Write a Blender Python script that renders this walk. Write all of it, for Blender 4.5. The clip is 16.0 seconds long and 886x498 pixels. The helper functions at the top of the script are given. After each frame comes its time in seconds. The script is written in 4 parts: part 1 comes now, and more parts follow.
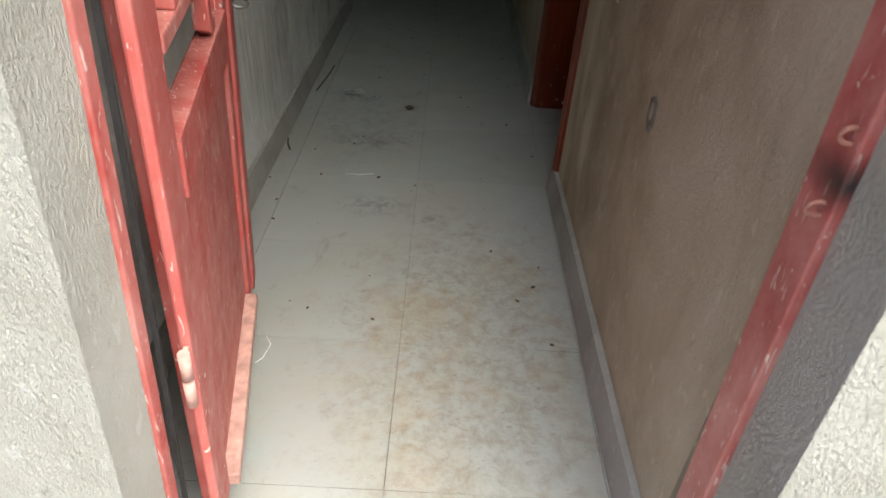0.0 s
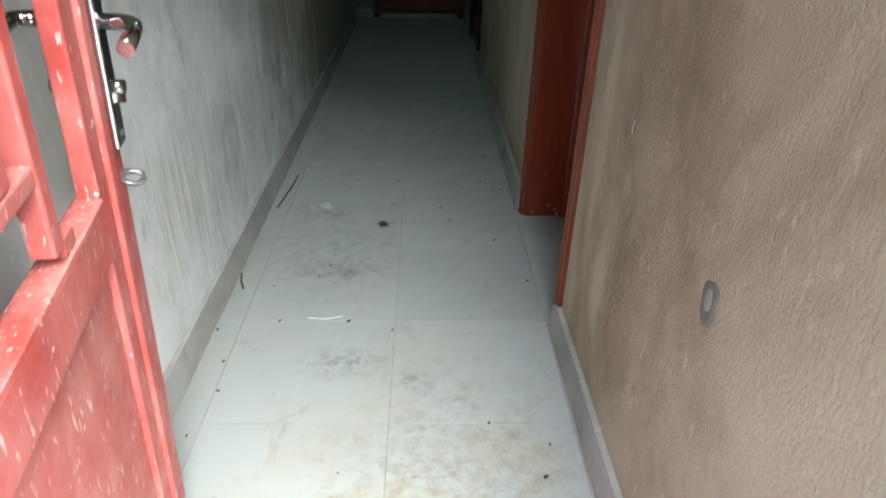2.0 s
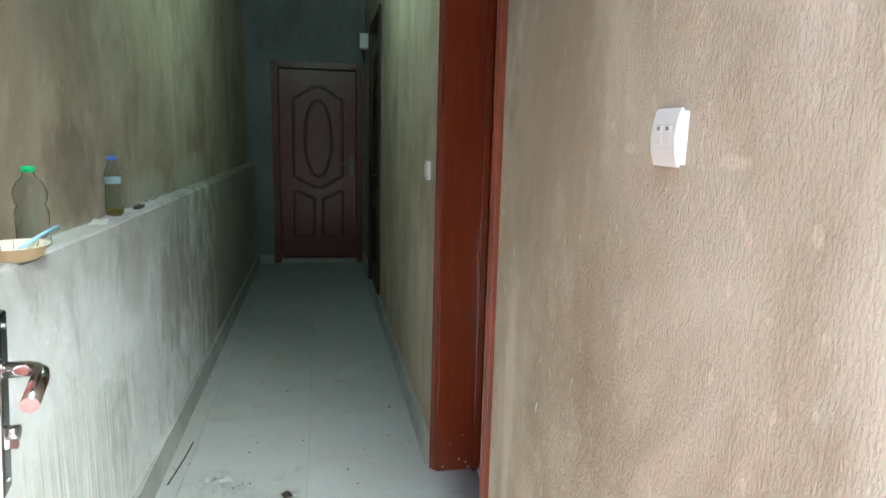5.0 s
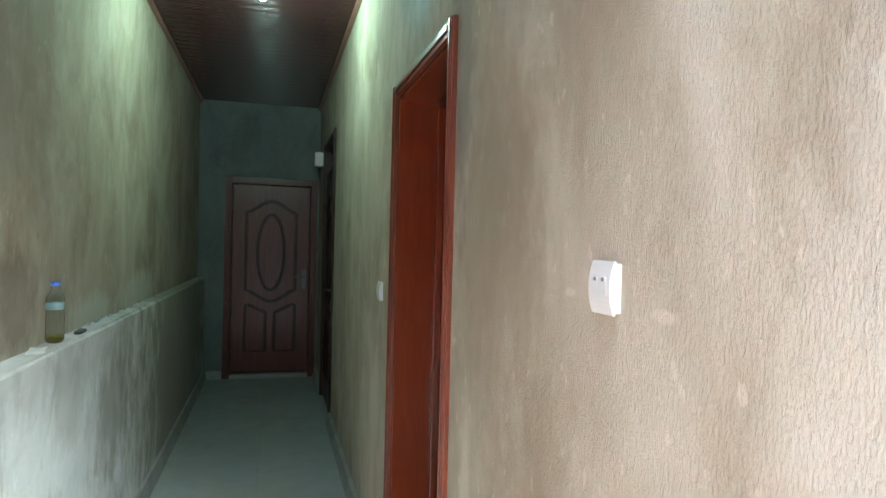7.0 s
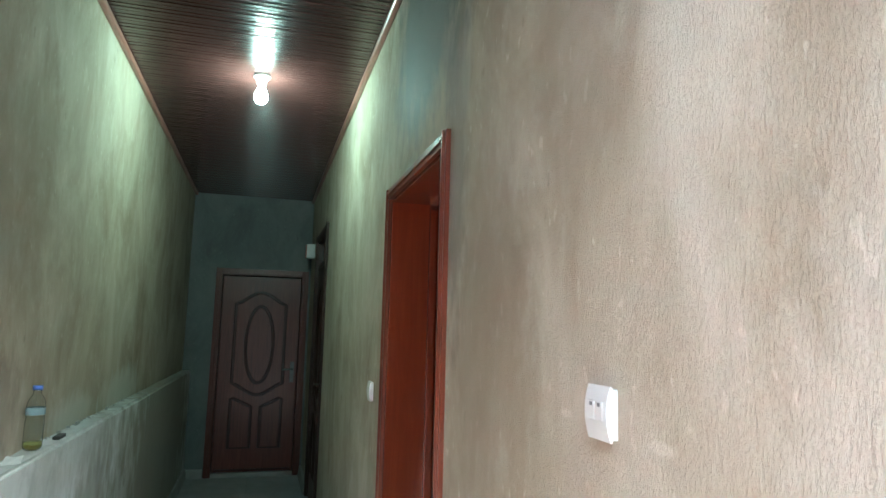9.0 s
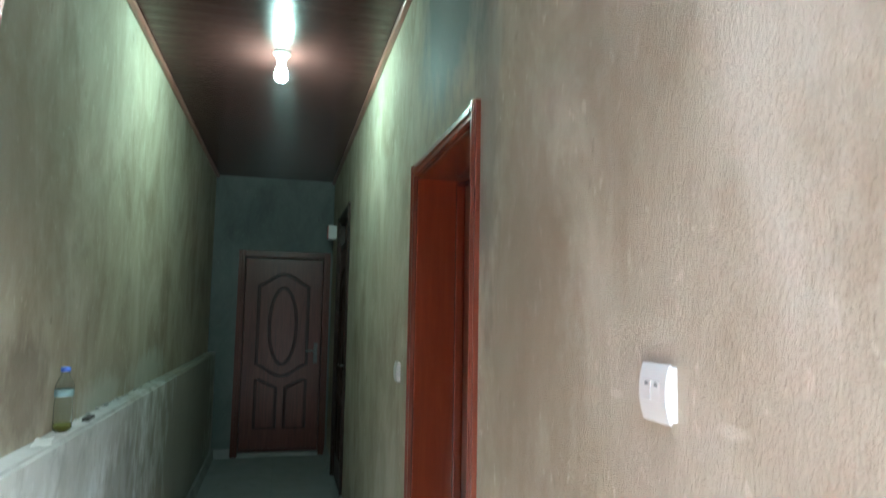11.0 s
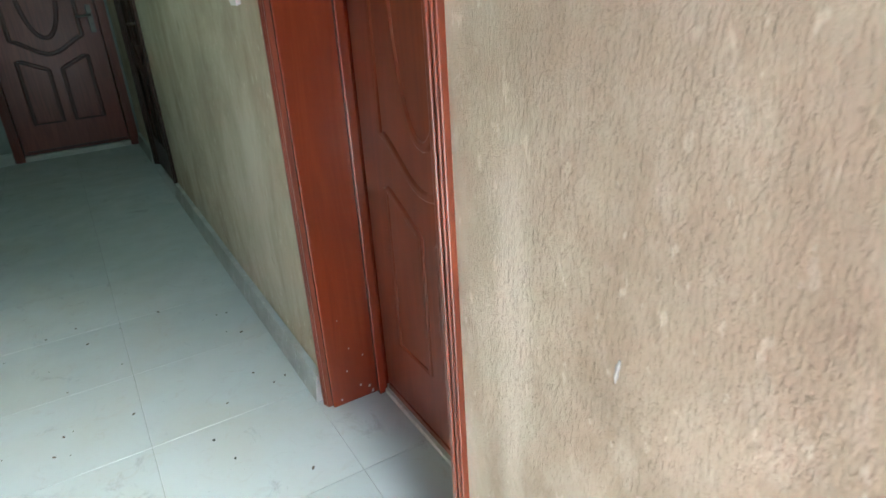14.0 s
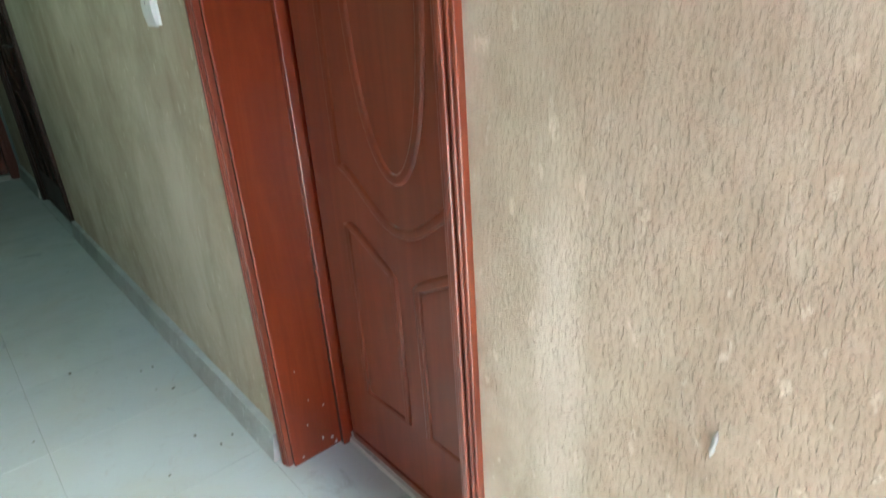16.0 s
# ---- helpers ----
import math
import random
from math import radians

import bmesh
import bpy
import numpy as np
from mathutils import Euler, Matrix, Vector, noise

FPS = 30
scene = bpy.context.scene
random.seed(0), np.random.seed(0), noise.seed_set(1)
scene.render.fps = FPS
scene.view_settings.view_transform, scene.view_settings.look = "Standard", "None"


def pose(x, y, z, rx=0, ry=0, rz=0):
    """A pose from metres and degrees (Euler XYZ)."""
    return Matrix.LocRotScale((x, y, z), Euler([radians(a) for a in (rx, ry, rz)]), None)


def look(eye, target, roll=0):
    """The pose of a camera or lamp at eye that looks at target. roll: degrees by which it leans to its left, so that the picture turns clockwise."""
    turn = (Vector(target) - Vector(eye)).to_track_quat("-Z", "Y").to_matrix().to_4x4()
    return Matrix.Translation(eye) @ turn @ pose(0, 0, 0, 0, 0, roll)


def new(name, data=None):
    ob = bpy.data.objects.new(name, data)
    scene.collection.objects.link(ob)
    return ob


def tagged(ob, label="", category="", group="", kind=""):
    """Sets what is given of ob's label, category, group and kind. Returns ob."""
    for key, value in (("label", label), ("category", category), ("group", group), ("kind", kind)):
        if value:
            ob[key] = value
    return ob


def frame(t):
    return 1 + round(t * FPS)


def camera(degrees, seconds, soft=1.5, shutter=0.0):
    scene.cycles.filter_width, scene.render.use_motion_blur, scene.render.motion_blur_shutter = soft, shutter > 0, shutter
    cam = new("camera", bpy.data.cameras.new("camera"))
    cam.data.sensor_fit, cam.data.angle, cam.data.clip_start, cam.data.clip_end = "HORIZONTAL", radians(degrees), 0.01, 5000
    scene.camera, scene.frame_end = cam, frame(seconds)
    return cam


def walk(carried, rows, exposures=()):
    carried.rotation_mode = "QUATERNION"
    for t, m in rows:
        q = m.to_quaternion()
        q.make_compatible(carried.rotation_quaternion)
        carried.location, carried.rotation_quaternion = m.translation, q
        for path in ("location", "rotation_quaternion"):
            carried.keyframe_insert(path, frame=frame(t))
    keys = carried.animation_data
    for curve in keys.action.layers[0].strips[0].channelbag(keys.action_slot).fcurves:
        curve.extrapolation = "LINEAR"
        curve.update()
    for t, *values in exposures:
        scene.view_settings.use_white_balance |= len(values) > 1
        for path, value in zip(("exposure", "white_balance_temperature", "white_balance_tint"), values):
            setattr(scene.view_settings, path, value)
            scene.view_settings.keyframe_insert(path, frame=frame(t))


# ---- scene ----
cam = camera(70.3, 16.0, 1.5, 0.4)
SKY, SUN, BULB = 0.125, 2.2, 25.0
PATH = [
    (0, (0.176, 0.553, 1.249), (0.196, 2.166, 0.065), 3.5),
    (0.5, (0.189, 0.663, 1.245), (0.148, 2.288, 0.081), 3.5),
    (1, (0.232, 0.82, 1.251), (0.17, 2.5, 0.167), 3.2),
    (1.5, (0.243, 0.919, 1.252), (0.175, 2.616, 0.196), 2.2),
    (2, (0.176, 1.034, 1.267), (0.241, 2.755, 0.25), 1.4),
    (2.5, (0.151, 1.093, 1.311), (0.308, 2.877, 0.421), 2.1),
    (3, (0.151, 1.097, 1.351), (0.336, 2.956, 0.636), 2.4),
    (3.5, (0.157, 1.084, 1.366), (0.414, 2.975, 0.768), 2.1),
    (4, (0.154, 1.074, 1.38), (0.456, 2.983, 0.865), 1.8),
    (6.5, (0.156, 1.019, 1.463), (0.651, 2.954, 1.354), 1.3),
    (7, (0.154, 1.023, 1.475), (0.674, 2.954, 1.455), 1.4),
    (7.5, (0.149, 1.022, 1.489), (0.67, 2.952, 1.538), 1.5),
    (8, (0.145, 1.02, 1.505), (0.674, 2.944, 1.64), 1.4),
    (8.5, (0.143, 1.015, 1.52), (0.682, 2.929, 1.734), 1.5),
    (8.7, (0.143, 1.013, 1.525), (0.685, 2.923, 1.765), 1.5),
    (10.8, (0.124, 1.052, 1.533), (0.618, 2.972, 1.808), 0.6),
    (11, (0.129, 1.082, 1.52), (0.613, 3.013, 1.714), 1.0),
    (11.5, (0.148, 1.194, 1.482), (0.634, 3.134, 1.494), 1.2),
    (12, (0.185, 1.337, 1.451), (0.678, 3.267, 1.273), 3.1),
    (12.5, (0.189, 1.443, 1.417), (0.766, 3.316, 1.021), 2.1),
    (13, (0.168, 1.591, 1.352), (0.897, 3.34, 0.711), -1.2),
    (13.5, (0.132, 1.699, 1.319), (0.928, 3.36, 0.539), -1.6),
    (14, (0.133, 1.843, 1.286), (1.037, 3.426, 0.463), -3.5),
    (14.5, (0.117, 1.966, 1.254), (1.047, 3.493, 0.358), -5.2),
    (15, (0.099, 2.015, 1.238), (1.124, 3.424, 0.255), -4.7),
    (15.5, (0.077, 2.037, 1.247), (1.151, 3.428, 0.292), -3.7),
    (16, (0.087, 2.058, 1.3), (1.237, 3.478, 0.487), -3.9),
]
EXPOSURES = [
    (0.0, 1.9, 7000, 2), (0.5, 2.1, 6900, 1), (1.0, 2.75, 6450, -1), (1.5, 3.15, 6300, -2), (2.0, 3.45, 6200, -3), (2.5, 3.92, 6100, -3), (3.5, 4.2, 6150, -3), (4.0, 4.3, 6150, -4),
    (7.0, 4.6, 6000, -10), (11.0, 4.55, 5850, -9), (11.5, 4.5, 5850, -8), (12.0, 4.85, 5850, -9), (12.5, 4.95, 5900, -8), (13.0, 4.98, 5850, -8), (13.5, 5.15, 5900, -7), (15.0, 5.28, 5950, -7), (16.0, 5.4, 5950, -8)]
walk(cam, [(t, look(eye, target, roll)) for t, eye, target, roll in PATH], EXPOSURES)

# ---- world, sun and large lights ----
world = bpy.data.worlds.new("sky")
scene.world = world
world.use_nodes = True
_wn, _wl = world.node_tree.nodes, world.node_tree.links
_sky = _wn.new("ShaderNodeTexSky")
_sky.sky_type, _sky.sun_disc = "NISHITA", False
_sky.sun_elevation, _sky.sun_rotation, _sky.air_density, _sky.dust_density = radians(56), radians(142), 0.9, 2.5
_wl.new(_sky.outputs["Color"], _wn["Background"].inputs["Color"])
_wn["Background"].inputs["Strength"].default_value = SKY
_sun = new("sun", bpy.data.lights.new("sun", "SUN"))
_sun.data.energy, _sun.data.angle, _sun.data.color = SUN, radians(58), (1.0, 0.99, 0.97)
_sun.matrix_world = look((4.9, -6.2, 12), (0, 1, 0))


# ---- materials ----
def nodes_of(name):
    m = bpy.data.materials.new(name)
    m.use_nodes = True
    return m, m.node_tree.nodes, m.node_tree.links, m.node_tree.nodes["Principled BSDF"]


def coords(n, l, scale=(1, 1, 1), where="world"):
    if where == "world":
        out = n.new("ShaderNodeNewGeometry").outputs["Position"]
    else:
        out = n.new("ShaderNodeTexCoord").outputs["Object"]
    mp = n.new("ShaderNodeMapping")
    mp.inputs["Scale"].default_value = scale
    l.new(out, mp.inputs["Vector"])
    return mp.outputs["Vector"]


def noise_of(n, l, vec, scale, detail=5.0, rough=0.55, distort=0.0):
    t = n.new("ShaderNodeTexNoise")
    t.inputs["Scale"].default_value, t.inputs["Detail"].default_value = scale, detail
    t.inputs["Roughness"].default_value, t.inputs["Distortion"].default_value = rough, distort
    l.new(vec, t.inputs["Vector"])
    return t.outputs["Fac"]


def ramp(n, l, fac, stops):
    r = n.new("ShaderNodeValToRGB")
    els = r.color_ramp.elements
    while len(els) < len(stops):
        els.new(0.5)
    for e, (p, c) in zip(els, stops):
        e.position = p
        e.color = (*c, 1) if isinstance(c, tuple) else (c, c, c, 1)
    l.new(fac, r.inputs["Fac"])
    return r.outputs["Color"]


def mix(n, l, fac, a, b, kind="MIX"):
    x = n.new("ShaderNodeMix")
    x.data_type, x.blend_type = "RGBA", kind
    for sock, v in ((x.inputs[0], fac), (x.inputs[6], a), (x.inputs[7], b)):
        if isinstance(v, (int, float)):
            sock.default_value = v
        elif isinstance(v, tuple):
            sock.default_value = (*v, 1)
        else:
            l.new(v, sock)
    return x.outputs[2]


def add(n, l, a, b, kind="ADD"):
    x = n.new("ShaderNodeMath")
    x.operation = kind
    for sock, v in zip(x.inputs, (a, b)):
        if isinstance(v, (int, float)):
            sock.default_value = v
        else:
            l.new(v, sock)
    return x.outputs[0]


def bump(n, l, p, height, strength, dist, under=None):
    b = n.new("ShaderNodeBump")
    b.inputs["Strength"].default_value, b.inputs["Distance"].default_value = strength, dist
    l.new(height, b.inputs["Height"])
    if under is not None:
        l.new(under, b.inputs["Normal"])
    l.new(b.outputs["Normal"], p.inputs["Normal"])
    return b.outputs["Normal"]


def blotch(n, l, centre, radii, edge=0.5):
    """A soft ragged patch round a place on a wall: 1 inside, 0 outside."""
    v = coords(n, l)
    sub = n.new("ShaderNodeVectorMath")
    sub.operation = "SUBTRACT"
    sub.inputs[1].default_value = centre
    l.new(v, sub.inputs[0])
    div = n.new("ShaderNodeVectorMath")
    div.operation = "DIVIDE"
    div.inputs[1].default_value = radii
    l.new(sub.outputs[0], div.inputs[0])
    ln = n.new("ShaderNodeVectorMath")
    ln.operation = "LENGTH"
    l.new(div.outputs[0], ln.inputs[0])
    rag = add(n, l, add(n, l, noise_of(n, l, coords(n, l, (1, 1, 0.5)), 9, 5, 0.65), 1.4, "MULTIPLY"), -0.7)
    d = add(n, l, ln.outputs["Value"], rag)
    return ramp(n, l, d, [(1.0 - edge, 1.0), (1.0, 0.0)])


def plaster(name, dark, mid, light, rough=0.85, relief=1.0, streak=0.35, spec=0.3, patches=(), coarse=1.0, zone=None, grain=0.45, gloss=None):
    """Trowelled cement render: downward runs, pits, worn pale patches. patches: (centre, radii, colour, strength)."""
    m, n, l, p = nodes_of(name)
    v = coords(n, l)
    tall = coords(n, l, (1, 1, streak))
    big = noise_of(n, l, tall, 2.6, 6, 0.66, 0.5)
    col = ramp(n, l, big, [(0.30, dark), (0.49, mid), (0.70, light)])
    spots = noise_of(n, l, tall, 9, 6, 0.7, 0.3)
    col = mix(n, l, ramp(n, l, spots, [(0.53, 0.0), (0.72, 0.6)]), col, light)
    specks = noise_of(n, l, coords(n, l, (1, 1, 0.6)), 60, 3, 0.6)
    col = mix(n, l, ramp(n, l, specks, [(0.68, 0.0), (0.76, 0.45)]), col, tuple(min(1, c * 1.3) for c in light))
    flecks = noise_of(n, l, coords(n, l, (1, 1, 0.5)), 40, 2, 0.5)
    col = mix(n, l, ramp(n, l, flecks, [(0.66, 0.0), (0.71, 0.4)]), col, tuple(min(1, c * 1.25) for c in light))
    grime = noise_of(n, l, coords(n, l, (1, 1, 0.5)), 19, 5, 0.65)
    col = mix(n, l, ramp(n, l, grime, [(0.24, 0.5), (0.35, 0.0)]), col, tuple(c * 0.5 for c in dark))
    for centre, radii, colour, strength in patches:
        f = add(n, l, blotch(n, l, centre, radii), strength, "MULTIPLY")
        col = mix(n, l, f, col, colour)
    l.new(col, p.inputs["Base Color"])
    p.inputs["Roughness"].default_value = rough
    if gloss:
        l.new(ramp(n, l, blotch(n, l, *gloss), [(0.0, rough), (1.0, 0.62)]), p.inputs["Roughness"])
    p.inputs["Specular IOR Level"].default_value = spec
    where = ramp(n, l, noise_of(n, l, v, 3.1, 4, 0.6), [(0.34, 0.2), (0.62, 1.0)])
    if zone:
        where = add(n, l, add(n, l, where, 0.05, "MULTIPLY"), add(n, l, blotch(n, l, *zone, 0.7), 1.05, "MULTIPLY"))
    fine = noise_of(n, l, coords(n, l, (1, 1, 0.4)), 210, 5, 0.7, 0.3)
    drag = noise_of(n, l, coords(n, l, (1, 1, 0.30)), 185, 3, 0.6, 0.15)
    flakes = ramp(n, l, drag, [(0.53, 0.0), (0.68, 1.0)])
    h = add(n, l, add(n, l, flakes, add(n, l, where, 0.115, "MULTIPLY"), "MULTIPLY"), add(n, l, fine, grain, "MULTIPLY"))
    h = add(n, l, h, ramp(n, l, noise_of(n, l, coords(n, l, (1, 1, 0.45)), 48, 2, 0.5), [(0.62, 0.0), (0.74, 0.05)]))
    under = n.new("ShaderNodeBump")
    under.inputs["Strength"].default_value, under.inputs["Distance"].default_value = 0.5, 0.03 * relief * coarse
    l.new(noise_of(n, l, tall, 7, 4, 0.55), under.inputs["Height"])
    bump(n, l, p, h, min(1, 1.0 * relief), 0.011 * relief, under.outputs["Normal"])
    return m


def trickled(m, centre, radii):
    """Pale and dark runs of splashed cement on a rendered wall."""
    n, l, p = m.node_tree.nodes, m.node_tree.links, m.node_tree.nodes["Principled BSDF"]
    base = p.inputs["Base Color"].links[0].from_socket
    runs = noise_of(n, l, coords(n, l, (1, 1, 0.03)), 60, 4, 0.6)
    zone = blotch(n, l, centre, radii, 0.6)
    pale = add(n, l, ramp(n, l, runs, [(0.53, 0.0), (0.60, 0.85)]), zone, "MULTIPLY")
    base = mix(n, l, add(n, l, zone, 0.55, "MULTIPLY"), base, (0.47, 0.47, 0.455))
    col = mix(n, l, pale, base, (0.74, 0.72, 0.66))
    dim = add(n, l, ramp(n, l, runs, [(0.36, 0.45), (0.45, 0.0)]), zone, "MULTIPLY")
    col = mix(n, l, dim, col, (0.22, 0.215, 0.19))
    soot = ramp(n, l, noise_of(n, l, coords(n, l, (1, 1, 0.6)), 4.5, 6, 0.7, 0.7), [(0.56, 0.0), (0.74, 0.5)])
    col = mix(n, l, soot, col, (0.20, 0.20, 0.195))
    l.new(col, p.inputs["Base Color"])
    return m


def painted_metal(name, base, worn, chips=0.62, film=0.35):
    """Old gloss paint: a dusty pink film, short pale scratches and a few chips."""
    m, n, l, p = nodes_of(name)
    w = coords(n, l, (1, 1, 1), "object")
    tone = ramp(n, l, noise_of(n, l, coords(n, l, (1, 1, 0.4), "object"), 5, 5, 0.6), [(0.3, tuple(c * 0.72 for c in base)), (0.7, base)])
    dust = ramp(n, l, noise_of(n, l, coords(n, l, (1, 1, 0.5), "object"), 11, 6, 0.65), [(0.35, 0.05), (0.72, film)])
    col = mix(n, l, dust, tone, (0.58, 0.30, 0.28))
    scr = ramp(n, l, noise_of(n, l, coords(n, l, (1, 1, 0.22), "object"), 130, 2, 0.5, 0.6), [(chips, 0.0), (chips + 0.05, 0.9)])
    col = mix(n, l, scr, col, worn)
    chip = ramp(n, l, noise_of(n, l, w, 34, 2, 0.5), [(0.735, 0.0), (0.75, 1.0)])
    col = mix(n, l, chip, col, (0.62, 0.52, 0.48))
    l.new(col, p.inputs["Base Color"])
    l.new(ramp(n, l, noise_of(n, l, w, 18, 5), [(0.3, 0.34), (0.7, 0.62)]), p.inputs["Roughness"])
    bump(n, l, p, add(n, l, noise_of(n, l, w, 70, 4), add(n, l, chip, -0.6, "MULTIPLY")), 0.3, 0.003)
    return m


def varnished(name, dark, mid, light, rough=0.32, along=(14, 14, 0.9), coat=0.4, spec=0.5):
    m, n, l, p = nodes_of(name)
    v = coords(n, l, along, "object")
    grain = noise_of(n, l, v, 2.2, 6, 0.6, 1.6)
    col = ramp(n, l, grain, [(0.3, dark), (0.52, mid), (0.75, light)])
    wear = ramp(n, l, noise_of(n, l, coords(n, l, (1, 1, 1), "object"), 30, 4, 0.6), [(0.70, 0.0), (0.8, 0.10)])
    col = mix(n, l, wear, col, tuple(min(1, c * 1.8 + 0.04) for c in light))
    l.new(col, p.inputs["Base Color"])
    l.new(ramp(n, l, noise_of(n, l, coords(n, l, (1, 1, 1), "object"), 5, 4), [(0.3, rough * 0.95), (0.7, rough * 1.12)]), p.inputs["Roughness"])
    p.inputs["Specular IOR Level"].default_value = spec
    p.inputs["Coat Weight"].default_value, p.inputs["Coat Roughness"].default_value = coat, 0.2
    bump(n, l, p, grain, 0.03, 0.001)
    return m


def plain(name, colour, rough=0.5, metal=0.0, vary=0.12, scale=12, relief=0.1):
    m, n, l, p = nodes_of(name)
    f = noise_of(n, l, coords(n, l, (1, 1, 1), "object"), scale, 5, 0.6)
    l.new(ramp(n, l, f, [(0.3, tuple(c * (1 - vary) for c in colour)), (0.7, tuple(min(1, c * (1 + vary)) for c in colour))]), p.inputs["Base Color"])
    p.inputs["Roughness"].default_value, p.inputs["Metallic"].default_value = rough, metal
    if relief:
        bump(n, l, p, noise_of(n, l, coords(n, l, (1, 1, 1), "object"), scale * 6, 3), relief, 0.002)
    return m


def clear(name, colour, rough=0.08):
    m, n, l, p = nodes_of(name)
    p.inputs["Base Color"].default_value = (*colour, 1)
    p.inputs["Transmission Weight"].default_value, p.inputs["Roughness"].default_value, p.inputs["IOR"].default_value = 1.0, rough, 1.12
    return m


def tile_mat():
    m, n, l, p = nodes_of("ceramic_tile")
    v = coords(n, l)
    info = n.new("ShaderNodeObjectInfo")
    base = ramp(n, l, info.outputs["Random"], [(0.0, (0.31, 0.325, 0.327)), (1.0, (0.345, 0.357, 0.36))])
    cloud = ramp(n, l, noise_of(n, l, v, 3.2, 6, 0.6, 0.6), [(0.42, 0.0), (0.72, 0.5)])
    col = mix(n, l, cloud, base, (0.33, 0.31, 0.26))
    smear = ramp(n, l, noise_of(n, l, v, 11, 8, 0.72, 1.5), [(0.56, 0.0), (0.72, 0.28)])
    col = mix(n, l, smear, col, (0.25, 0.19, 0.125))
    soot = ramp(n, l, noise_of(n, l, coords(n, l, (1.3, 0.8, 1)), 5.5, 7, 0.7, 0.8), [(0.60, 0.0), (0.74, 0.55)])
    col = mix(n, l, soot, col, (0.13, 0.125, 0.12))
    scuff = ramp(n, l, noise_of(n, l, v, 21, 10, 0.78, 0.25), [(0.44, 0.0), (0.66, 0.7)])
    col = mix(n, l, add(n, l, scuff, blotch(n, l, (0.28, 1.75, 0), (0.42, 0.85, 1)), "MULTIPLY"), col, (0.185, 0.14, 0.085))
    col = mix(n, l, add(n, l, scuff, blotch(n, l, (-0.18, 3.15, 0), (0.30, 0.36, 1)), "MULTIPLY"), col, (0.20, 0.205, 0.21))
    near = blotch(n, l, (0.25, 1.75, 0), (0.55, 0.95, 1), 0.7)
    ochre = ramp(n, l, noise_of(n, l, v, 4.2, 7, 0.68, 0.9), [(0.47, 0.0), (0.68, 0.4)])
    col = mix(n, l, add(n, l, ochre, near, "MULTIPLY"), col, (0.36, 0.26, 0.14))
    scrape = ramp(n, l, noise_of(n, l, coords(n, l, (1.0, 2.2, 1)), 17, 9, 0.8, 2.2), [(0.585, 0.0), (0.635, 0.75)])
    col = mix(n, l, add(n, l, scrape, near, "MULTIPLY"), col, (0.17, 0.12, 0.075))
    for cx, cy, rx, ry in ((-0.26, 3.50, 0.16, 0.12), (-0.13, 3.02, 0.20, 0.10), (-0.06, 2.50, 0.16, 0.09), (0.02, 3.39, 0.05, 0.06), (0.13, 2.42, 0.10, 0.06)):
        tread = ramp(n, l, noise_of(n, l, v, 26, 6, 0.7, 0.8), [(0.44, 0.0), (0.60, 0.6)])
        col = mix(n, l, add(n, l, tread, blotch(n, l, (cx, cy, 0), (rx, ry, 1), 0.8), "MULTIPLY"), col, (0.12, 0.115, 0.115))
    dots = ramp(n, l, noise_of(n, l, v, 95, 2, 0.5), [(0.75, 0.0), (0.78, 0.4)])
    col = mix(n, l, dots, col, (0.10, 0.08, 0.06))
    l.new(col, p.inputs["Base Color"])
    l.new(ramp(n, l, noise_of(n, l, v, 7, 5), [(0.3, 0.34), (0.7, 0.6)]), p.inputs["Roughness"])
    bump(n, l, p, noise_of(n, l, v, 30, 6), 0.08, 0.003)
    return m


def ribbed(m):
    """Fine ribs across the corridor on the ceiling boards."""
    n, l, p = m.node_tree.nodes, m.node_tree.links, m.node_tree.nodes["Principled BSDF"]
    w = n.new("ShaderNodeTexWave")
    w.wave_type, w.bands_direction = "BANDS", "Y"
    w.inputs["Scale"].default_value, w.inputs["Distortion"].default_value = 15.7, 0.3
    l.new(coords(n, l), w.inputs["Vector"])
    bump(n, l, p, w.outputs["Fac"], 0.16, 0.003)
    return m


def emitter(name, colour, strength):
    m, n, l, p = nodes_of(name)
    p.inputs["Base Color"].default_value = (0.9, 0.9, 0.9, 1)
    p.inputs["Emission Color"].default_value = (*colour, 1)
    p.inputs["Emission Strength"].default_value = strength
    return m


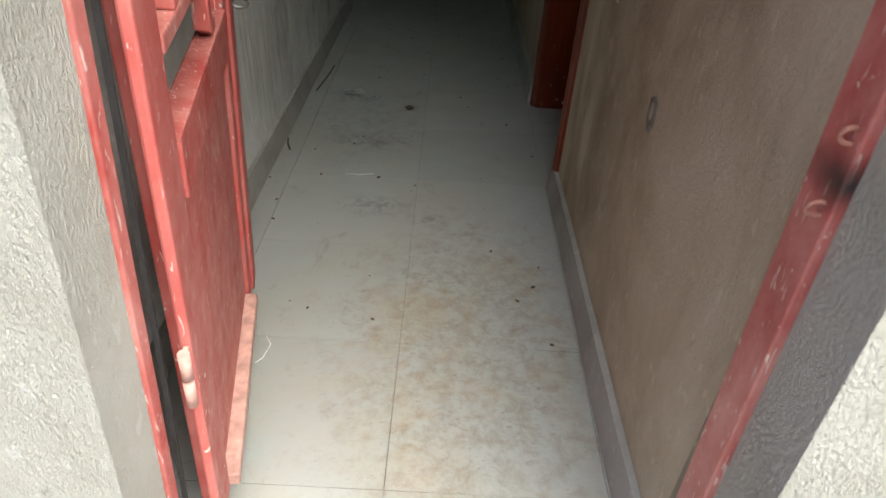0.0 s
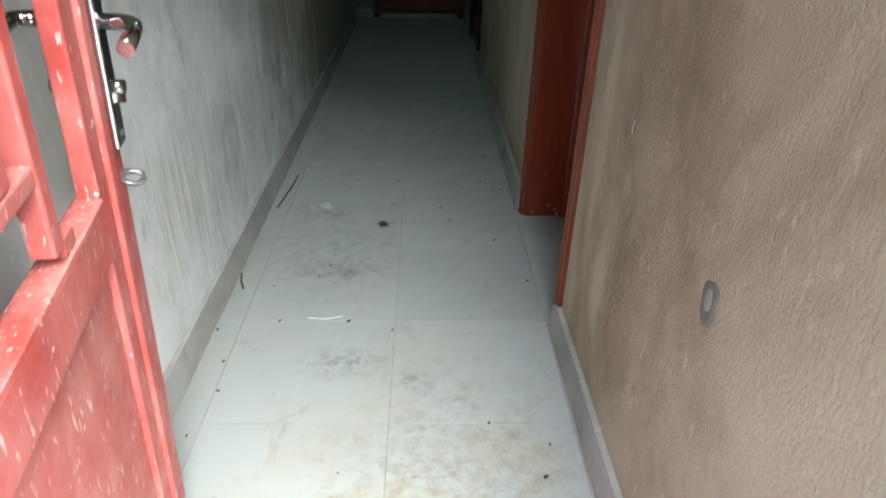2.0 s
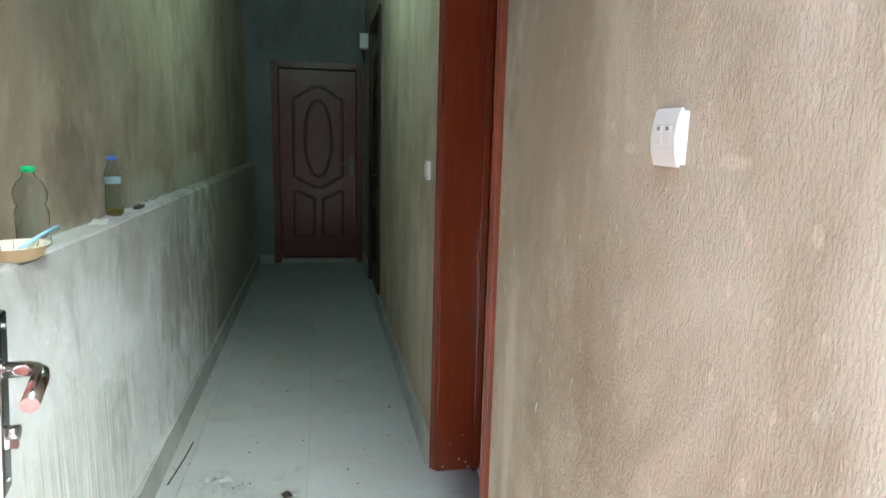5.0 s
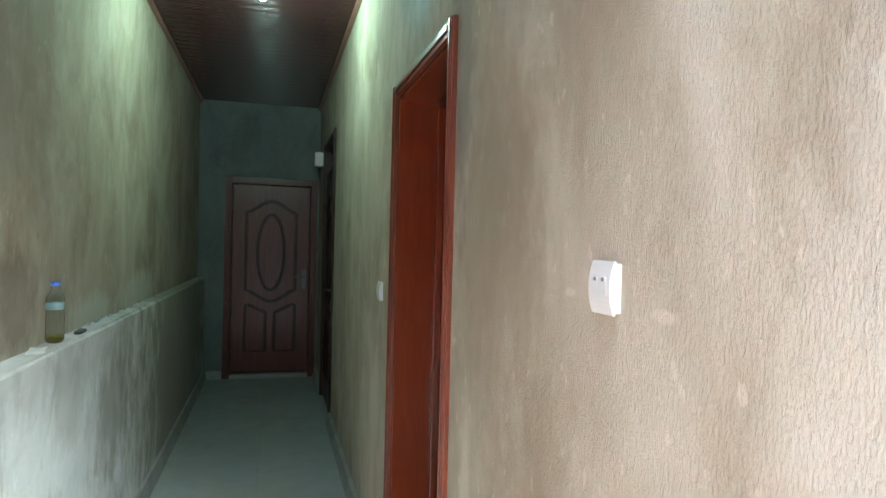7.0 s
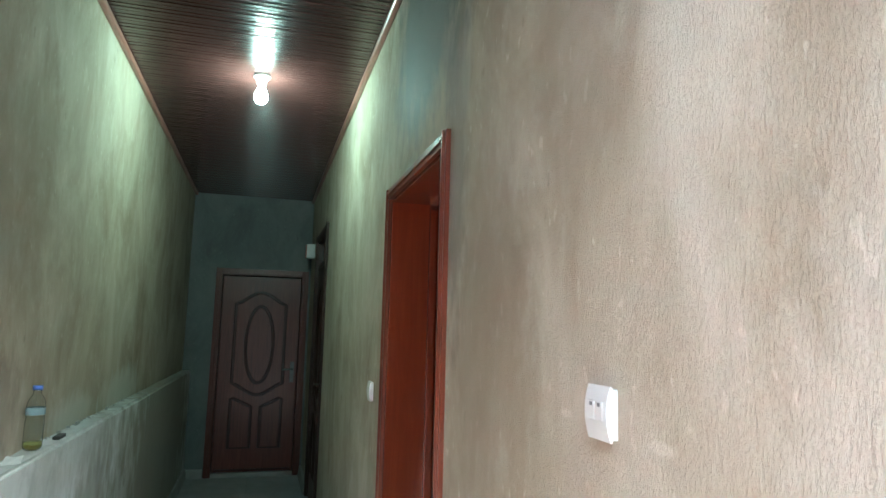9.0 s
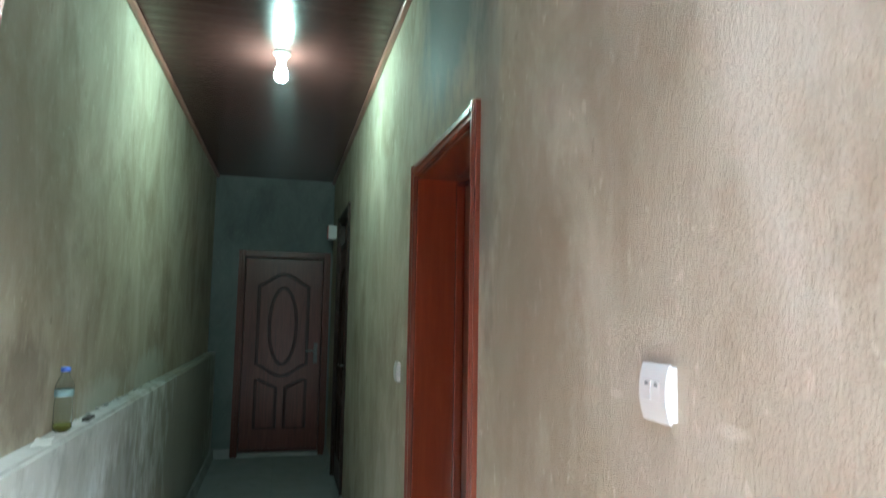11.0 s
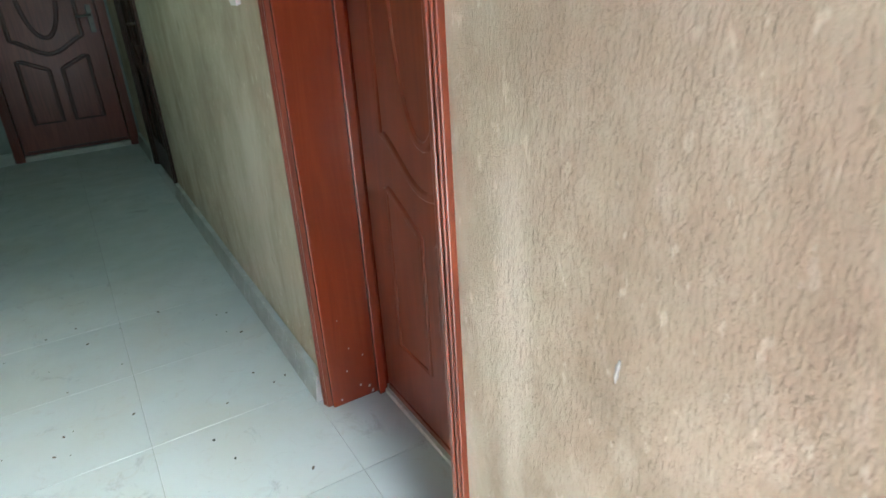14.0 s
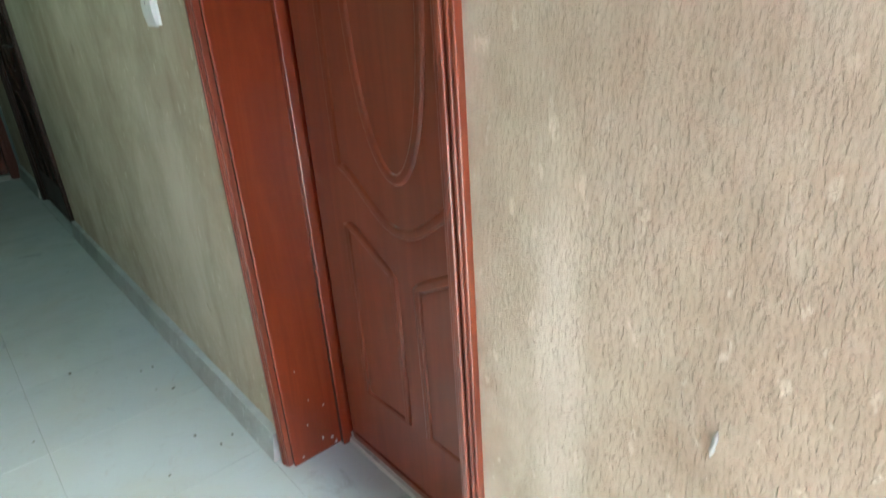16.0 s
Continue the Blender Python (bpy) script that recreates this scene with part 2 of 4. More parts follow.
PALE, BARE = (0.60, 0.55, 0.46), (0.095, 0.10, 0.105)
BROWN, CHALK = (0.29, 0.225, 0.163), (0.56, 0.56, 0.50)
M_TAN = plaster("tan_render", (0.275, 0.220, 0.157), (0.395, 0.336, 0.254), (0.51, 0.456, 0.372), relief=1.1, coarse=0.25, streak=0.6, grain=0.30,
    zone=((0.62, 2.28, 0.7), (0.6, 0.65, 0.85)), gloss=((0.62, 3.0, 2.5), (0.1, 0.5, 0.45)), patches=(
    ((0.62, 2.35, 1.55), (0.1, 0.30, 0.62), BROWN, 0.65), ((0.62, 1.95, 2.1), (0.1, 0.16, 0.55), BROWN, 0.5), ((0.62, 2.05, 1.05), (0.1, 0.16, 0.20), BROWN, 0.45),
    ((0.62, 2.35, 0.40), (0.1, 0.07, 0.16), PALE, 0.6), ((0.62, 2.50, 0.75), (0.1, 0.05, 0.45), PALE, 0.45), ((0.62, 1.62, 1.95), (0.1, 0.14, 0.40), PALE, 0.5),
    ((0.62, 2.52, 2.25), (0.1, 0.05, 0.22), PALE, 0.6), ((0.62, 1.95, 1.40), (0.1, 0.028, 0.010), PALE, 0.55), ((0.62, 1.70, 1.39), (0.1, 0.03, 0.010), PALE, 0.5),
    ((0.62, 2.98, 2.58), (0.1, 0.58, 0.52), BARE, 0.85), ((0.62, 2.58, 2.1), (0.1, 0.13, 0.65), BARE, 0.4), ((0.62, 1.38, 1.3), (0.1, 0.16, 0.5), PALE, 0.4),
    ((-0.60, 4.05, 1.14), (0.1, 0.40, 0.11), CHALK, 0.65), ((-0.60, 5.0, 1.14), (0.1, 0.55, 0.15), CHALK, 0.65), ((-0.60, 2.5, 1.9), (0.1, 1.2, 0.9), (0.25, 0.19, 0.13), 0.5), ((-0.60, 3.2, 1.27), (0.1, 0.25, 0.22), (0.12, 0.09, 0.07), 0.55)))
# patch at y 6.3 darkens the far dado: tan dirt and fading light together
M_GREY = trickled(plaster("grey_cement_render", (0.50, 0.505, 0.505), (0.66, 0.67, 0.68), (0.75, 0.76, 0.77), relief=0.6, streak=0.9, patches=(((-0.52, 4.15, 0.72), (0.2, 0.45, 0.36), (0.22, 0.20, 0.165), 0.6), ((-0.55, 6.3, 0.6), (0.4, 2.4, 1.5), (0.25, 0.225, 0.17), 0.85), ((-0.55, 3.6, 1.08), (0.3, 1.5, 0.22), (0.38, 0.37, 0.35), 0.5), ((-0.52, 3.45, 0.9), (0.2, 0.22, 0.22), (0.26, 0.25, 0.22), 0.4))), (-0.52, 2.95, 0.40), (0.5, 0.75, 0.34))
# end wall plaster with the corridor's dimness worked into its dark colour
M_END = plaster("dimmed_end_render", (0.105, 0.115, 0.115), (0.15, 0.165, 0.165), (0.20, 0.21, 0.205), relief=0.6, coarse=0.4, streak=0.6)
M_DARKCEM = plaster("dark_cement", (0.11, 0.11, 0.10), (0.16, 0.158, 0.148), (0.23, 0.225, 0.205), relief=0.6, streak=1, spec=0.05)
M_OUT = plaster("outer_roughcast", (0.62, 0.585, 0.52), (0.76, 0.735, 0.68), (0.86, 0.845, 0.81), relief=1.7, grain=1.8, streak=0.9, coarse=0.5)
# kept dark so the added blocking wall bounces little light inside
M_LIGHTBLOCK = plaster("light_block_dark", (0.09, 0.09, 0.085), (0.125, 0.125, 0.12), (0.17, 0.17, 0.16), relief=0.8, streak=0.6)
M_SKIRT = plaster("cement_skirting", (0.24, 0.235, 0.22), (0.32, 0.315, 0.30), (0.40, 0.395, 0.38), relief=0.35, rough=0.7, streak=1)
M_GROUND = plaster("yard_concrete", (0.28, 0.27, 0.25), (0.36, 0.35, 0.33), (0.44, 0.43, 0.41), relief=0.8, streak=1)
M_GROUT = plain("grout", (0.22, 0.215, 0.20), 0.9, 0, 0.3, 30)
M_TILE = tile_mat()
M_RED = painted_metal("red_gloss_paint", (0.44, 0.050, 0.045), (0.66, 0.46, 0.44), 0.66, 0.5)
M_REDEDGE = painted_metal("red_paint_worn_edge", (0.40, 0.052, 0.048), (0.62, 0.48, 0.45), 0.64, 0.8)
M_REDBURNT = painted_metal("red_paint_scorched", (0.40, 0.052, 0.048), (0.62, 0.48, 0.45), 0.64, 0.8)
_n, _l, _p = M_REDBURNT.node_tree.nodes, M_REDBURNT.node_tree.links, M_REDBURNT.node_tree.nodes["Principled BSDF"]
_l.new(mix(_n, _l, blotch(_n, _l, (0.60, 1.133, 0.937), (0.07, 0.10, 0.042), 0.9), _p.inputs["Base Color"].links[0].from_socket, (0.025, 0.022, 0.022)), _p.inputs["Base Color"])
M_VARNISH = varnished("red_varnish_wood", (0.14, 0.022, 0.007), (0.165, 0.027, 0.009), (0.195, 0.036, 0.012), 0.22, (9, 9, 0.7), 0.35)
M_LEAF = varnished("brown_red_varnish", (0.115, 0.024, 0.010), (0.14, 0.030, 0.012), (0.165, 0.038, 0.016), 0.36, (9, 9, 0.7), 0.12, 0.4)
M_MOULD = varnished("orange_varnish_moulding", (0.10, 0.018, 0.008), (0.155, 0.030, 0.012), (0.22, 0.055, 0.022), 0.3, (14, 14, 0.9), 0.25)
M_DARKEDGE = varnished("dark_brown_moulding", (0.034, 0.010, 0.007), (0.05, 0.014, 0.010), (0.075, 0.021, 0.014), 0.36, (14, 14, 0.9), 0.1, 0.3)
M_DARK = varnished("dark_brown_wood", (0.075, 0.020, 0.014), (0.11, 0.029, 0.020), (0.15, 0.041, 0.028), 0.36, (14, 14, 0.9), 0.15, 0.35)
M_DARKER = varnished("black_brown_wood", (0.020, 0.010, 0.008), (0.035, 0.017, 0.013), (0.055, 0.026, 0.02), 0.4, (14, 14, 0.9), 0.05, 0.25)
M_PVC = ribbed(varnished("brown_plastic_ceiling", (0.038, 0.016, 0.016), (0.060, 0.024, 0.022), (0.088, 0.035, 0.030), 0.24, (0.9, 14, 14), 0.2))
M_COVE = varnished("pink_brown_cove", (0.22, 0.09, 0.07), (0.30, 0.13, 0.10), (0.36, 0.17, 0.14), 0.35, (8, 0.9, 8))
M_CHROME = plain("chrome", (0.52, 0.52, 0.53), 0.16, 1.0, 0.1, 20, 0)
M_STEEL = plain("bare_steel", (0.20, 0.20, 0.205), 0.45, 0.9, 0.3, 40, 0.3)
# near-black colour for the shade in the gap beside the hinges
M_GAPSHADE = plain("gap_shade_black", (0.018, 0.018, 0.02), 0.7, 0, 0.3, 30, 0.3)
M_WORN = plain("chalky_pink_paint", (0.50, 0.29, 0.26), 0.75, 0.0, 0.35, 30, 0.4)
M_PINKRUST = plain("pink_rust", (0.34, 0.15, 0.12), 0.75, 0.1, 0.35, 60, 0.4)
M_DULL = plain("tarnished_chrome", (0.14, 0.13, 0.12), 0.4, 1.0, 0.2, 20, 0)
M_WHITE = plain("white_plastic", (0.62, 0.61, 0.60), 0.4, 0, 0.04, 6, 0)
M_SLOT = plain("grey_plastic", (0.18, 0.18, 0.19), 0.4, 0, 0.1, 20, 0)
M_PET = clear("clear_plastic", (0.95, 0.97, 0.97), 0.0)
M_PET.node_tree.nodes["Principled BSDF"].inputs["IOR"].default_value = 1.22
M_OIL = clear("yellow_liquid", (0.75, 0.66, 0.25), 0.0)
M_GREEN = plain("green_cap", (0.02, 0.45, 0.16), 0.4, 0, 0.08, 20, 0)
M_BLUE = plain("blue_cap", (0.08, 0.16, 0.55), 0.4, 0, 0.08, 20, 0)
M_SPOON = plain("pale_blue_plastic", (0.35, 0.60, 0.78), 0.4, 0, 0.06, 10, 0)
M_FOAM = plain("cream_plate", (0.78, 0.73, 0.60), 0.6, 0, 0.08, 14, 0.1)
M_PLATEBASE = plain("tan_plate_underside", (0.52, 0.37, 0.22), 0.6, 0, 0.1, 14, 0.1)
M_MUD = plain("brown_mud", (0.075, 0.052, 0.036), 0.85, 0, 0.3, 40, 0.3)
M_PAPER = plain("paper", (0.75, 0.75, 0.74), 0.8, 0, 0.1, 12, 0.1)
M_BLACK = plain("black_scrap", (0.03, 0.028, 0.025), 0.7, 0, 0.3, 30, 0.2)
M_BULB = emitter("bulb_glow", (0.70, 1.0, 0.91), BULB)
M_WRAP = plain("clear_film", (0.46, 0.48, 0.48), 0.3, 0, 0.25, 60, 0.2)
M_LABEL = plain("faded_blue_label", (0.17, 0.25, 0.26), 0.5, 0, 0.2, 25, 0)


# ---- mesh helpers ----
def box(bm, x0, x1, y0, y1, z0, z1):
    vs = [bm.verts.new((x, y, z)) for x in (x0, x1) for y in (y0, y1) for z in (z0, z1)]
    for f in ((0, 1, 3, 2), (4, 6, 7, 5), (0, 4, 5, 1), (2, 3, 7, 6), (0, 2, 6, 4), (1, 5, 7, 3)):
        bm.faces.new([vs[i] for i in f])
    return vs


def bevelled(bm, w=0.004, seg=2):
    bmesh.ops.bevel(bm, geom=bm.edges[:], offset=w, segments=seg, affect="EDGES", profile=0.5)


def smooth(bm, on=True):
    for f in bm.faces:
        f.smooth = on


def part(name, bm, material, parent=None, label="", flat=False):
    bmesh.ops.recalc_face_normals(bm, faces=bm.faces[:])
    me = bpy.data.meshes.new(name)
    bm.to_mesh(me)
    bm.free()
    me.materials.append(material)
    ob = new(name, me)
    if parent is not None:
        ob.parent = parent
    if label:
        tagged(ob, label)
    return ob


def slab(name, dims, material, parent=None, label="", bev=0.0, seg=2):
    bm = bmesh.new()
    box(bm, *dims)
    if bev:
        bevelled(bm, bev, seg)
    return part(name, bm, material, parent, label)


def tube(bm, pts, r, seg=10, closed=False, caps=True):
    """A round bar along points."""
    pts = [Vector(p) for p in pts]
    n, rings = len(pts), []
    for i, p in enumerate(pts):
        a = pts[(i - 1) % n] if closed or i else p
        b = pts[(i + 1) % n] if closed or i < n - 1 else p
        d = (b - a).normalized()
        u = d.cross(Vector((0, 0, 1)))
        u = u.normalized() if u.length > 1e-3 else Vector((1, 0, 0))
        w = d.cross(u).normalized()
        rad = r(i / max(1, n - 1)) if callable(r) else r
        rings.append([bm.verts.new(p + rad * (math.cos(t) * u + math.sin(t) * w)) for t in (2 * math.pi * k / seg for k in range(seg))])
    for i in range(n if closed else n - 1):
        A, B = rings[i], rings[(i + 1) % n]
        for k in range(seg):
            f = bm.faces.new((A[k], A[(k + 1) % seg], B[(k + 1) % seg], B[k]))
            f.smooth = True
    if caps and not closed:
        bm.faces.new(rings[0])
        bm.faces.new(rings[-1])


def lathe(bm, profile, seg=28):
    """A turned body from (radius, height) pairs round z."""
    rings = [[bm.verts.new((max(r, 1e-4) * math.cos(2 * math.pi * k / seg), max(r, 1e-4) * math.sin(2 * math.pi * k / seg), z)) for k in range(seg)] for r, z in profile]
    for A, B in zip(rings, rings[1:]):
        for k in range(seg):
            f = bm.faces.new((A[k], A[(k + 1) % seg], B[(k + 1) % seg], B[k]))
            f.smooth = True


def sweep(bm, pts, section, closed=False):
    """A moulding in the x-z plane: section gives (outwards, forwards) pairs; forwards is -y."""
    n, rings = len(pts), []
    for i, (x, z) in enumerate(pts):
        ax, az = pts[(i - 1) % n] if closed or i else pts[i]
        bx, bz = pts[(i + 1) % n] if closed or i < n - 1 else pts[i]
        d = Vector((bx - ax, bz - az)).normalized()
        o = Vector((d.y, -d.x))
        rings.append([bm.verts.new((x + o.x * s, -f, z + o.y * s)) for s, f in section])
    for i in range(n if closed else n - 1):
        A, B = rings[i], rings[(i + 1) % n]
        for k in range(len(section) - 1):
            bm.faces.new((A[k], A[k + 1], B[k + 1], B[k])).smooth = True


def thing(name, label, category, at, group="", kind=""):
    e = new(name)
    e.empty_display_size = 0.05
    e.matrix_world = at
    return tagged(e, label, category, group, kind)


def setting(ob, label, category):
    return tagged(ob, label, category, "", "structure")


# ---- dimensions of the corridor ----
RIGHT, LEFT_LOW, LEFT_UP = 0.62, -0.52, -0.60
GATE_Y, END_Y, CEIL = 1.143, 7.92, 2.885
IN_Y = GATE_Y + 0.07
LEDGE_NEAR, LEDGE_FAR = 1.115, 1.06
D1_NEAR, D1_FAR, D1_TOP = 2.706, 3.466, 2.061
D2_NEAR, D2_FAR, D2_TOP = 6.16, 7.05, 2.34

# ---- structure ----
ground = slab("ground", (-60, 60, -80, GATE_Y - 0.13, -0.35, -0.14), M_GROUND)
setting(ground, "bare concrete yard outside the red gate", "ground")
# unseen wall, added to block low sky light from the deep corridor
light_block = slab("wall_light_block", (-14, 14, -6.2, -6.0, -0.141, 5.6), M_LIGHTBLOCK)
setting(light_block, "unseen added wall that keeps low daylight out of the corridor", "wall")
step = slab("doorstep", (-0.5, 0.9, 0.56, GATE_Y - 0.03, -0.139, -0.02), M_SKIRT, None, "", 0.01)
setting(step, "low grey cement doorstep under the gate", "step")

floor = slab("floor", (-0.75, 0.95, GATE_Y - 0.17, END_Y + 0.2, -0.12, -0.004), M_GROUT)
setting(floor, "pale ceramic tile floor with dirt smears and grout lines", "floor")


def wall(name, pieces, material, label):
    bm = bmesh.new()
    for p in pieces:
        box(bm, *p)
    return setting(part(name, bm, material), label, "wall")


X2 = RIGHT + 0.23
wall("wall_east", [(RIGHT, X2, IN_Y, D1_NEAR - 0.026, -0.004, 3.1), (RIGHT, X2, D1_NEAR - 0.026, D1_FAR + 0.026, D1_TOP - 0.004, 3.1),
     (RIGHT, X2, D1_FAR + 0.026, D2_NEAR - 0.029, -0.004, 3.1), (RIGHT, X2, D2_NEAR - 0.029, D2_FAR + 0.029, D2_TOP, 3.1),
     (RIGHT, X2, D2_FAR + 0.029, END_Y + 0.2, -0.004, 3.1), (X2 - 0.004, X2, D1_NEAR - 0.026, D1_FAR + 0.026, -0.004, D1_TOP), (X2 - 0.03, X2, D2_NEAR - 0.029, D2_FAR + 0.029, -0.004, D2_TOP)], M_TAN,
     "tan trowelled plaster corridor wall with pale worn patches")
wall("wall_west", [(LEFT_UP - 0.2, LEFT_UP, IN_Y, END_Y + 0.2, 0.9, 3.1)], M_TAN, "tan plaster corridor wall above a low ledge")
bm = bmesh.new()
vs = box(bm, LEFT_UP - 0.2, LEFT_LOW, IN_Y, END_Y, -0.004, 1.0)
for v in vs:
    if v.co.z > 0.5:
        v.co.z = LEDGE_NEAR - (LEDGE_NEAR - LEDGE_FAR) * (v.co.y - IN_Y) / (END_Y - IN_Y)
bmesh.ops.subdivide_edges(bm, edges=[e for e in bm.edges if abs(e.verts[0].co.y - e.verts[1].co.y) > 1], cuts=40)
top_edges = [e for e in bm.edges if all(v.co.z > 0.9 and abs(v.co.x - LEFT_LOW) < 1e-4 for v in e.verts)]
bmesh.ops.bevel(bm, geom=top_edges, offset=0.012, segments=3, affect="EDGES")
for v in bm.verts:
    if v.co.z > 0.9 and v.co.x > LEFT_LOW - 0.05:
        v.co += Vector((0.008, 0, 0.007)) * noise.noise(v.co * 4)
setting(part("wall_west_low", bm, M_GREY), "grey cement dado wall with a ledge and trickle stains, painted darker towards the dim end", "wall")
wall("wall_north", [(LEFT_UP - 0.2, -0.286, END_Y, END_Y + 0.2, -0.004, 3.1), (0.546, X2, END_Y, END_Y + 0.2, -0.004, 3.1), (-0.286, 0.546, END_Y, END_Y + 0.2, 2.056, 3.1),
     (-0.286, 0.546, END_Y + 0.12, END_Y + 0.2, -0.004, 2.056)], M_END, "plaster end wall, its colour darkened for the dim corridor end")
# front wall, either side of the gate, and its lintel
OUT_Y = GATE_Y - 0.13
def reveal_pier(bm, side):
    """One side of the gate opening; its edge leans with the gate's frame up to breast height."""
    rows = [(-0.14, -0.273, 0.646), (1.33, -0.138, 0.590), (3.4, -0.138, 0.590)]
    for (za, la, ra), (zb, lb, rb) in zip(rows, rows[1:]):
        xa, xb, far = (la, lb, -4.0) if side < 0 else (ra, rb, 4.0)
        # hinge side is notched behind the jamb so the gap falls dark
        back = 0.13 if side < 0 else 0.0
        plan = [(0, OUT_Y), (0, GATE_Y - 0.008), (-back, GATE_Y), (-back, IN_Y)] if side < 0 else [(0, OUT_Y), (0, IN_Y)]
        foot = [bm.verts.new((xa + dx, y, za)) for dx, y in plan] + [bm.verts.new((far, IN_Y, za)), bm.verts.new((far, OUT_Y, za))]
        head = [bm.verts.new((xb + dx, y, zb)) for dx, y in plan] + [bm.verts.new((far, IN_Y, zb)), bm.verts.new((far, OUT_Y, zb))]
        bm.faces.new(foot)
        bm.faces.new(head)
        for k in range(len(foot)):
            q = (k + 1) % len(foot)
            bm.faces.new((foot[k], foot[q], head[q], head[k]))
    bmesh.ops.remove_doubles(bm, verts=bm.verts[:], dist=1e-5)
    bmesh.ops.delete(bm, geom=[f for f in bm.faces if all(abs(v.co.z - 1.33) < 1e-4 for v in f.verts)], context="FACES")
    edge = [e for e in bm.edges if all(abs(v.co.x) < 1 and abs(v.co.y - OUT_Y) < 1e-4 for v in e.verts) and abs(e.verts[0].co.z - e.verts[1].co.z) > 0.5]
    bmesh.ops.subdivide_edges(bm, edges=edge, cuts=30)


bm = bmesh.new()
reveal_pier(bm, -1)
setting(part("wall_south_west", bm, M_OUT), "pale roughcast outer wall beside the gate hinges", "wall")
bm = bmesh.new()
reveal_pier(bm, 1)
setting(part("wall_south_east", bm, M_OUT), "pale roughcast outer wall beside the gate staple", "wall")
wall("wall_south_lintel", [(-0.137, 0.589, OUT_Y + 0.002, IN_Y - 0.002, 2.92, 3.4)], M_OUT, "pale roughcast lintel over the gate opening")

# ceiling: narrow plastic boards across the corridor
bm = bmesh.new()
BOARD = 0.1
y = IN_Y
while y < END_Y:
    y2 = min(y + BOARD, END_Y)
    box(bm, LEFT_UP, RIGHT, y + 0.0015, y2 - 0.0015, CEIL, CEIL + 0.012)
    box(bm, LEFT_UP, RIGHT, y + 0.033, y + 0.0345, CEIL - 0.002, CEIL + 0.004)
    box(bm, LEFT_UP, RIGHT, y + 0.066, y + 0.0675, CEIL - 0.002, CEIL + 0.004)
    y += BOARD
box(bm, LEFT_UP - 0.2, X2, IN_Y, END_Y + 0.2, CEIL + 0.0125, CEIL + 0.1)
setting(part("ceiling", bm, M_PVC), "glossy brown wood-look plastic board ceiling", "ceiling")
for nm, xa, xb in (("trim_west", LEFT_UP, LEFT_UP + 0.03), ("trim_east", RIGHT - 0.03, RIGHT)):
    setting(slab(nm, (xa, xb, IN_Y, END_Y, CEIL - 0.028, CEIL - 0.0005), M_COVE, None, "", 0.008, 3), "pinkish brown cove strip along the ceiling", "trim")


# skirtings
def skirting(name, x0, x1, y0, y1, h, face):
    bm = bmesh.new()
    box(bm, x0, x1, y0, y1, -0.003, h)
    bmesh.ops.subdivide_edges(bm, edges=[e for e in bm.edges if abs(e.verts[0].co.y - e.verts[1].co.y) > 0.2], cuts=max(2, int((y1 - y0) / 0.12)))
    for v in bm.verts:
        if v.co.z > 0.01:
            inner = abs(v.co.x - face) < 1e-4
            v.co.x += 0.013 * (0 if not inner else (-1 if face < 0 else 1))
            v.co.z += 0.004 * noise.noise(v.co * 7)
        if abs(v.co.x - face) < 0.02:
            v.co.x += 0.003 * noise.noise(v.co * 4 + Vector((3, 1, 7)))
    return setting(part(name, bm, M_SKIRT), "grey cement skirting along the corridor wall", "baseboard")


skirting("baseboard_east_near", RIGHT - 0.03, RIGHT + 0.005, IN_Y + 0.01, D1_NEAR - 0.012, 0.10, RIGHT - 0.03)
skirting("baseboard_east_far", RIGHT - 0.035, RIGHT + 0.005, D1_FAR + 0.064, D2_NEAR - 0.065, 0.095, RIGHT - 0.035)
skirting("baseboard_east_end", RIGHT - 0.035, RIGHT + 0.005, D2_FAR + 0.065, END_Y, 0.095, RIGHT - 0.035)
skirting("baseboard_west", LEFT_LOW - 0.005, LEFT_LOW + 0.03, IN_Y + 0.01, END_Y, 0.10, LEFT_LOW + 0.03)
setting(slab("baseboard_north", (LEFT_LOW, -0.345, END_Y - 0.025, END_Y + 0.004, -0.003, 0.09), M_SKIRT, None, "", 0.005), "pale skirting beside the end door", "baseboard")


# ---- doors ----
def curve_pts(fn, n):
    return [fn(i / n) for i in range(n + 1)]


HALF = [(-0.016, 0.0), (-0.013, 0.006), (-0.006, 0.011), (0.0, 0.007), (0.006, 0.011), (0.013, 0.006), (0.016, 0.0)]


